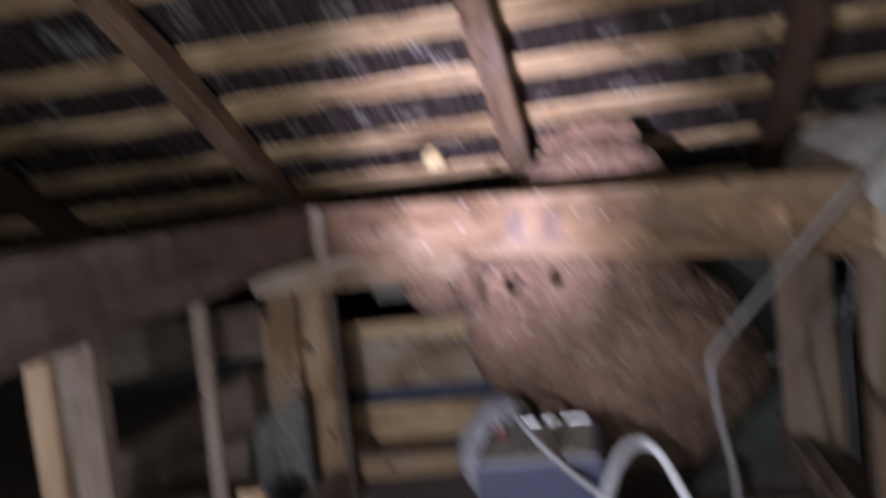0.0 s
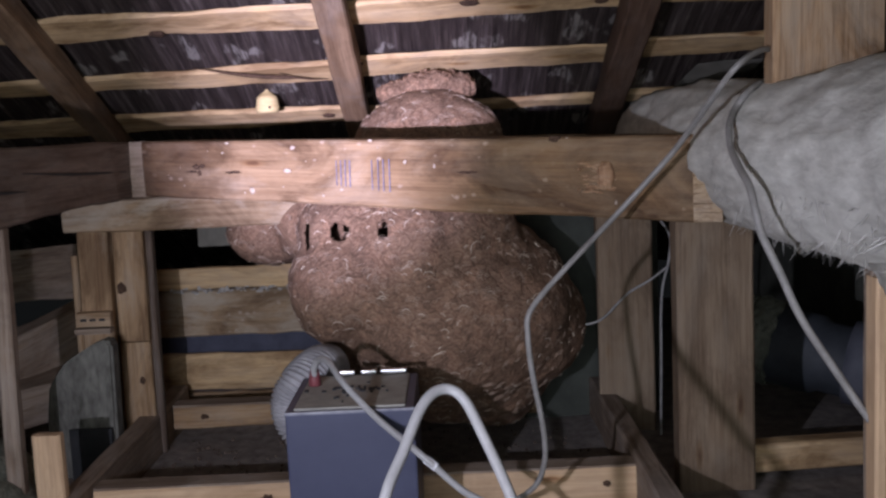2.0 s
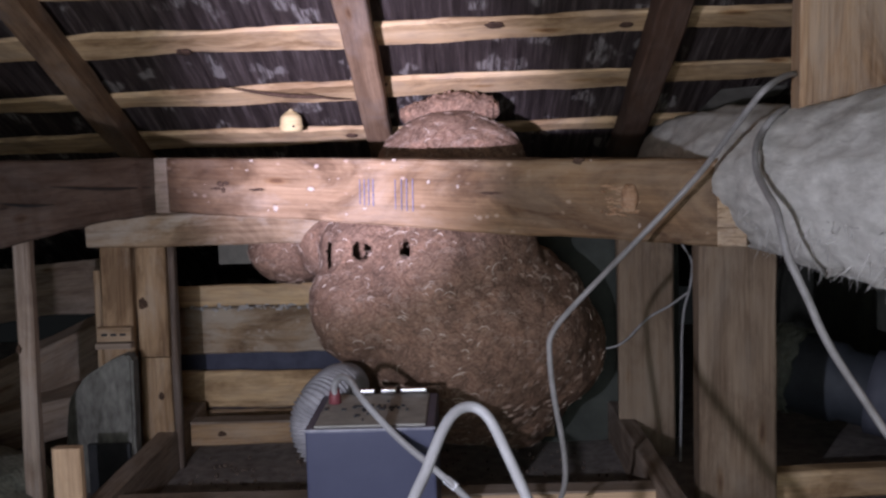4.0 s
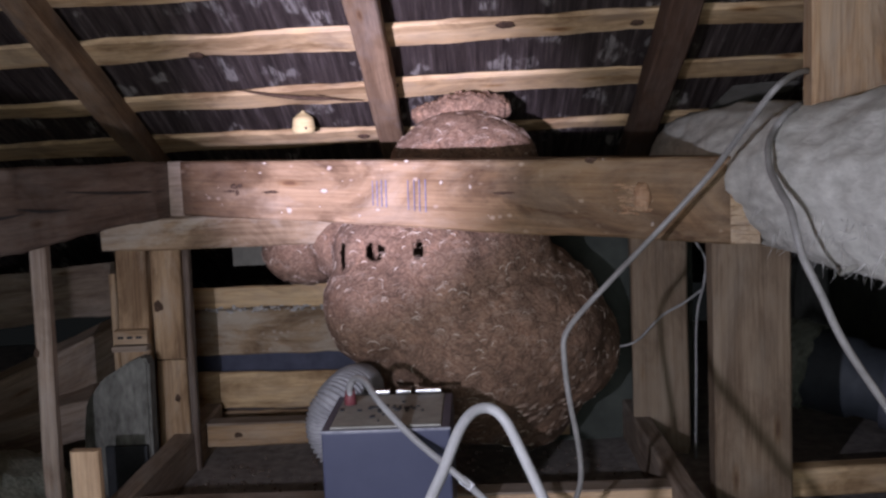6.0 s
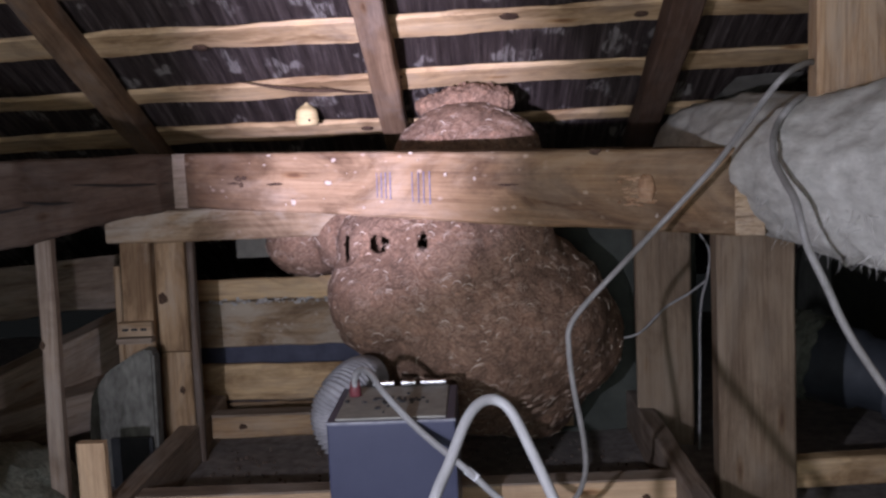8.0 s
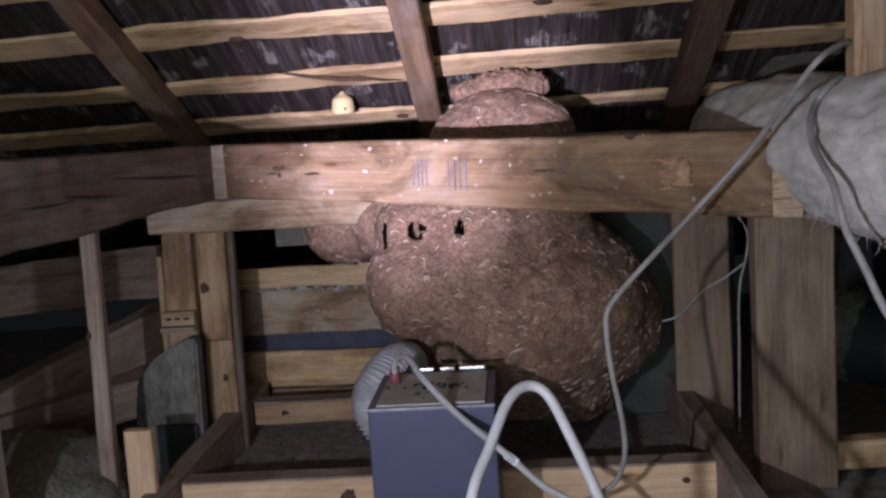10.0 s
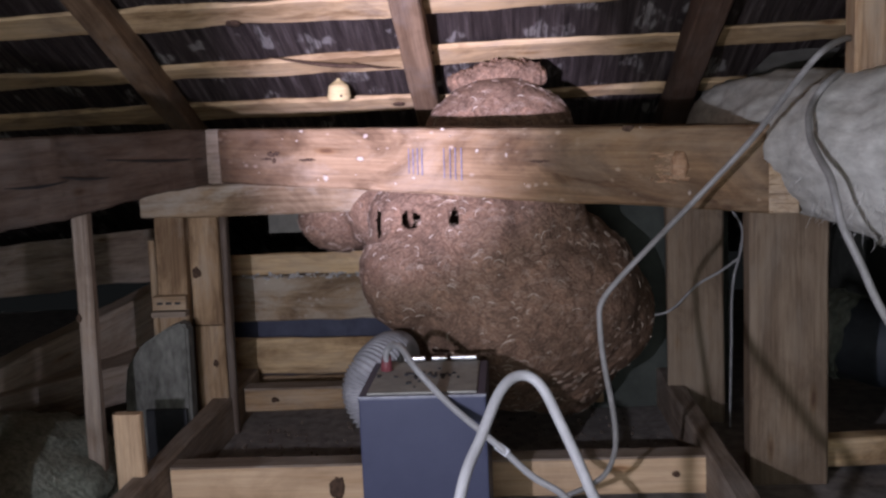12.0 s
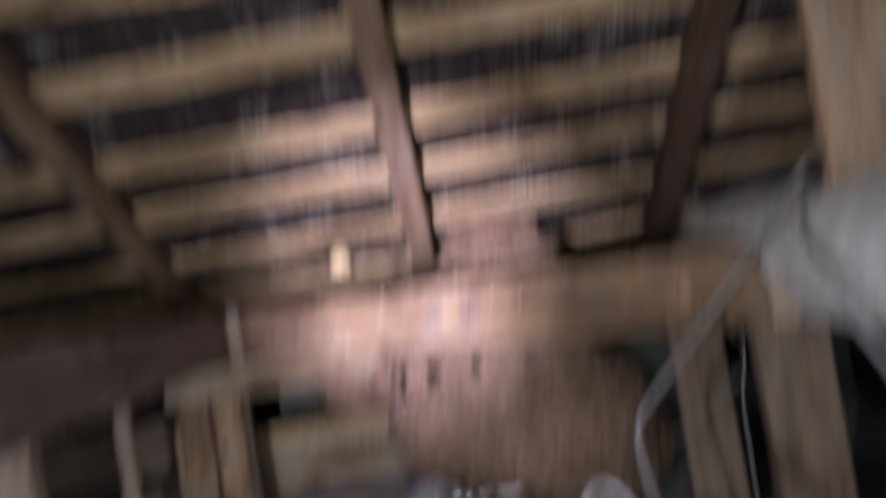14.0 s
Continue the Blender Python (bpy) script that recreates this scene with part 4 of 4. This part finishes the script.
part("bellows", tube_bm(path, lambda i, f: 0.0465 + 0.0034 * math.sin(i * 2 * math.pi / 4.0), 28), BELLOWS, bel, smooth=True)


# ---------------------------------------------------------------- nests
def fused(lobes, voxel, rounds):
    """Lobes grown together into one skin."""
    bm = bmesh.new()
    for c, r in lobes:
        made = bmesh.ops.create_icosphere(bm, subdivisions=4, radius=1)["verts"]
        for v in made:
            v.co = Vector((c[0] + v.co.x * r[0], c[1] + v.co.y * r[1], c[2] + v.co.z * r[2]))
    me = bpy.data.meshes.new("lobes")
    bm.to_mesh(me)
    bm.free()
    ob = new("lobes", me)
    mod = ob.modifiers.new("fuse", "REMESH")
    mod.mode, mod.voxel_size = "VOXEL", voxel
    done = bpy.data.meshes.new_from_object(ob.evaluated_get(bpy.context.evaluated_depsgraph_get()))
    bpy.data.objects.remove(ob)
    out = bmesh.new()
    out.from_mesh(done)
    bpy.data.meshes.remove(done)
    for _ in range(rounds):
        bmesh.ops.smooth_vert(out, verts=out.verts, factor=0.5, use_axis_x=True, use_axis_y=True, use_axis_z=True)
    out.normal_update()
    return out


LOBES = [
    ((0.070, 2.305, 0.345), (0.287, 0.255, 0.212)),
    ((-0.155, 2.245, 0.425), (0.138, 0.165, 0.13)),
    ((-0.02, 2.27, 0.50), (0.17, 0.17, 0.15)),
    ((0.085, 2.28, 0.49), (0.145, 0.16, 0.15)),
    ((0.228, 2.37, 0.285), (0.165, 0.20, 0.155)),
    ((0.16, 2.42, 0.205), (0.16, 0.20, 0.165)),
    ((0.07, 2.36, 0.245), (0.21, 0.22, 0.165)),
    ((0.155, 2.34, 0.445), (0.132, 0.16, 0.115)),
    ((-0.14, 2.275, 0.545), (0.13, 0.115, 0.115)),
    ((-0.36, 2.53, 0.53), (0.12, 0.09, 0.088)),
    ((-0.20, 2.45, 0.54), (0.15, 0.10, 0.10)),
    ((0.03, 2.45, 0.58), (0.19, 0.13, 0.18)),
    ((0.030, 2.52, 0.728), (0.182, 0.12, 0.125)),
]
skin = fused(LOBES, 0.007, 11)
for v in skin.verts:
    c = v.co
    # the bulge turns away towards the boards behind it
    c.y += 0.34 * max(0.0, c.x - 0.02) * min(1.0, max(0.0, (0.60 - c.z) / 0.12))
    d = 0.008 * noise.noise(c * 9) + 0.003 * noise.noise(c * 24)
    cell = noise.voronoi(c * 21)[0][0]
    d += 0.0035 * (0.5 - cell)
    v.co = c + v.normal * d
# three entrance slits below the beam
HOLES = [(-0.236, 0.548, 0.007, 0.030), (-0.164, 0.556, 0.019, 0.021), (-0.070, 0.560, 0.009, 0.023)]
gone = []
for f in skin.faces:
    c = f.calc_center_median()
    if f.normal.y < 0.2 and c.y < 2.36:
        for hx, hz, hw, hh in HOLES:
            if ((c.x - hx) / hw) ** 2 + ((c.z - hz) / hh) ** 2 < 1 + 0.3 * noise.noise(c * 70):
                gone.append(f)
                break
bmesh.ops.delete(skin, geom=gone, context="FACES")
rim = [e for e in skin.edges if e.is_boundary]
lip = bmesh.ops.extrude_edge_only(skin, edges=rim)["geom"]
for v in lip:
    if isinstance(v, bmesh.types.BMVert):
        v.co.y += 0.016
nest = thing("wasp_nest", (0, 0, 0), "huge brown paper wasp nest bulging below the beam", "wasp nest")


def curls(source, count, seed, thick, rows):
    """Raised edges of single paper strokes: arcs that open downwards, some nested."""
    rng = random.Random(seed)
    faces = [f for f in source.faces if f.normal.y < 0.1]
    bm = bmesh.new()
    for _ in range(count):
        f = rng.choice(faces)
        c, n = f.calc_center_median(), f.normal
        lean = Vector((rng.gauss(0, 0.55), 0, 1))
        u = (lean - n * lean.dot(n)).normalized()
        s = u.cross(n)
        r0 = rng.uniform(0.005, 0.009) if rng.random() < 0.6 else rng.uniform(0.009, 0.018)
        for k in range(rng.randint(1, rows)):
            r = r0 + 0.0042 * k
            half, mid = rng.uniform(0.5, 1.35), rng.gauss(0, 0.3)
            pts = [c + n * (0.0010 - r * r * 2.4) + r * (math.sin(mid + half * g) * s + math.cos(mid + half * g) * u) for g in (-1, -0.6, -0.2, 0.2, 0.6, 1)]
            tube_bm(pts, lambda i, g: thick * (0.35 + 0.65 * math.sin(math.pi * g)), 4, caps=False, bm=bm)
    return bm


pale = curls(skin, 330, 21, 0.0010, 1)
scales = curls(skin, 750, 22, 0.0008, 3)
shell = part("paper_shell", skin, NEST, nest, smooth=True)
tagged(part("paper_stroke_layer", scales, SCALE, shell, "overlapping fawn paper strokes", smooth=True), kind="stuff")
tagged(part("paper_curl_layer", pale, CURL, shell, "pale curled edges of the paper"), kind="stuff")

# ragged crown where the nest meets the roof
crown = fused([((0.045, 2.56, 0.866), (0.09, 0.05, 0.038)), ((-0.035, 2.56, 0.852), (0.06, 0.04, 0.030)), ((0.105, 2.55, 0.858), (0.045, 0.04, 0.034))], 0.005, 1)
for v in crown.verts:
    v.co += v.normal * (0.007 * noise.noise(v.co * 28) + 0.007 * noise.noise(Vector((v.co.x * 150, v.co.y * 90, v.co.z * 45))))
shreds = bmesh.new()
rng = random.Random(15)
rim = [v for v in crown.verts if v.normal.z > 0.25 and v.normal.y < 0.5]
for _ in range(60):
    v = rng.choice(rim)
    tip = Vector((rng.uniform(-0.5, 0.5), rng.uniform(-0.5, 0.1), 1)).normalized() * rng.uniform(0.002, 0.007)
    r0 = rng.uniform(0.0025, 0.006)
    tube_bm([v.co - v.normal * 0.003, v.co + tip * 0.5, v.co + tip], lambda i, f: r0 * (1.0, 0.8, 0.25)[i], 5, bm=shreds)
top = part("crown", crown, NEST, nest, "ragged crown of the nest against the batten", smooth=True)
tagged(part("torn_paper", shreds, NEST, top, "torn shreds along the crown"), kind="stuff")


def little_nest():
    """A small upright dome with a pinched top and a hole low on one side."""
    bm = bmesh.new()
    prof = [(0.0, 0.061), (0.004, 0.060), (0.006, 0.055), (0.015, 0.0505), (0.0235, 0.0425), (0.0255, 0.0415), (0.0285, 0.031), (0.0295, 0.0175), (0.0310, 0.016), (0.0300, 0.006), (0.027, 0.0), (0.0, 0.0)]
    n, rings = 28, []
    for r, z in prof:
        rings.append([bm.verts.new((max(r, 0.0004) * math.cos(2 * math.pi * k / n) * (1 + 0.04 * noise.noise((k, z * 90, 0))), max(r, 0.0004) * math.sin(2 * math.pi * k / n), z)) for k in range(n)])
    for a, b in zip(rings, rings[1:]):
        for k in range(n):
            bm.faces.new((a[k], a[(k + 1) % n], b[(k + 1) % n], b[k]))
    return bm


small = thing("small_nest", (-0.388, 2.70, 0.822), "little cream-coloured beehive-shaped starter nest on a batten", "wasp nest")
dome = part("paper_dome", little_nest(), SMALLNEST, small, smooth=True)
part("entrance", block(0.007, -0.0305, 0.010, 0.006, 0.004, 0.006, 0.001), BLACK, dome, "dark entrance hole")

# ---------------------------------------------------------------- debris on the deck
rng = random.Random(77)
litter = bmesh.new()
for k in range(420):
    x, y = rng.uniform(-0.63, 0.40), rng.uniform(2.03, 2.55)
    if k > 330:
        x, y = rng.uniform(-0.6, 0.4), rng.uniform(1.0, 1.95)
    s = rng.uniform(0.0012, 0.005) * (2.0 if k % 23 == 0 else 1.0)
    bmesh.ops.create_icosphere(litter, subdivisions=1, radius=s, matrix=Matrix.LocRotScale((x, y, 0.004 + s * 0.4), Euler((rng.random() * 6, rng.random() * 6, 0)), (1, rng.uniform(0.5, 1.6), 0.6)))
tagged(part("nest_litter", litter, LITTER), "crumbs of nest paper and dirt on the deck", "debris", kind="stuff")
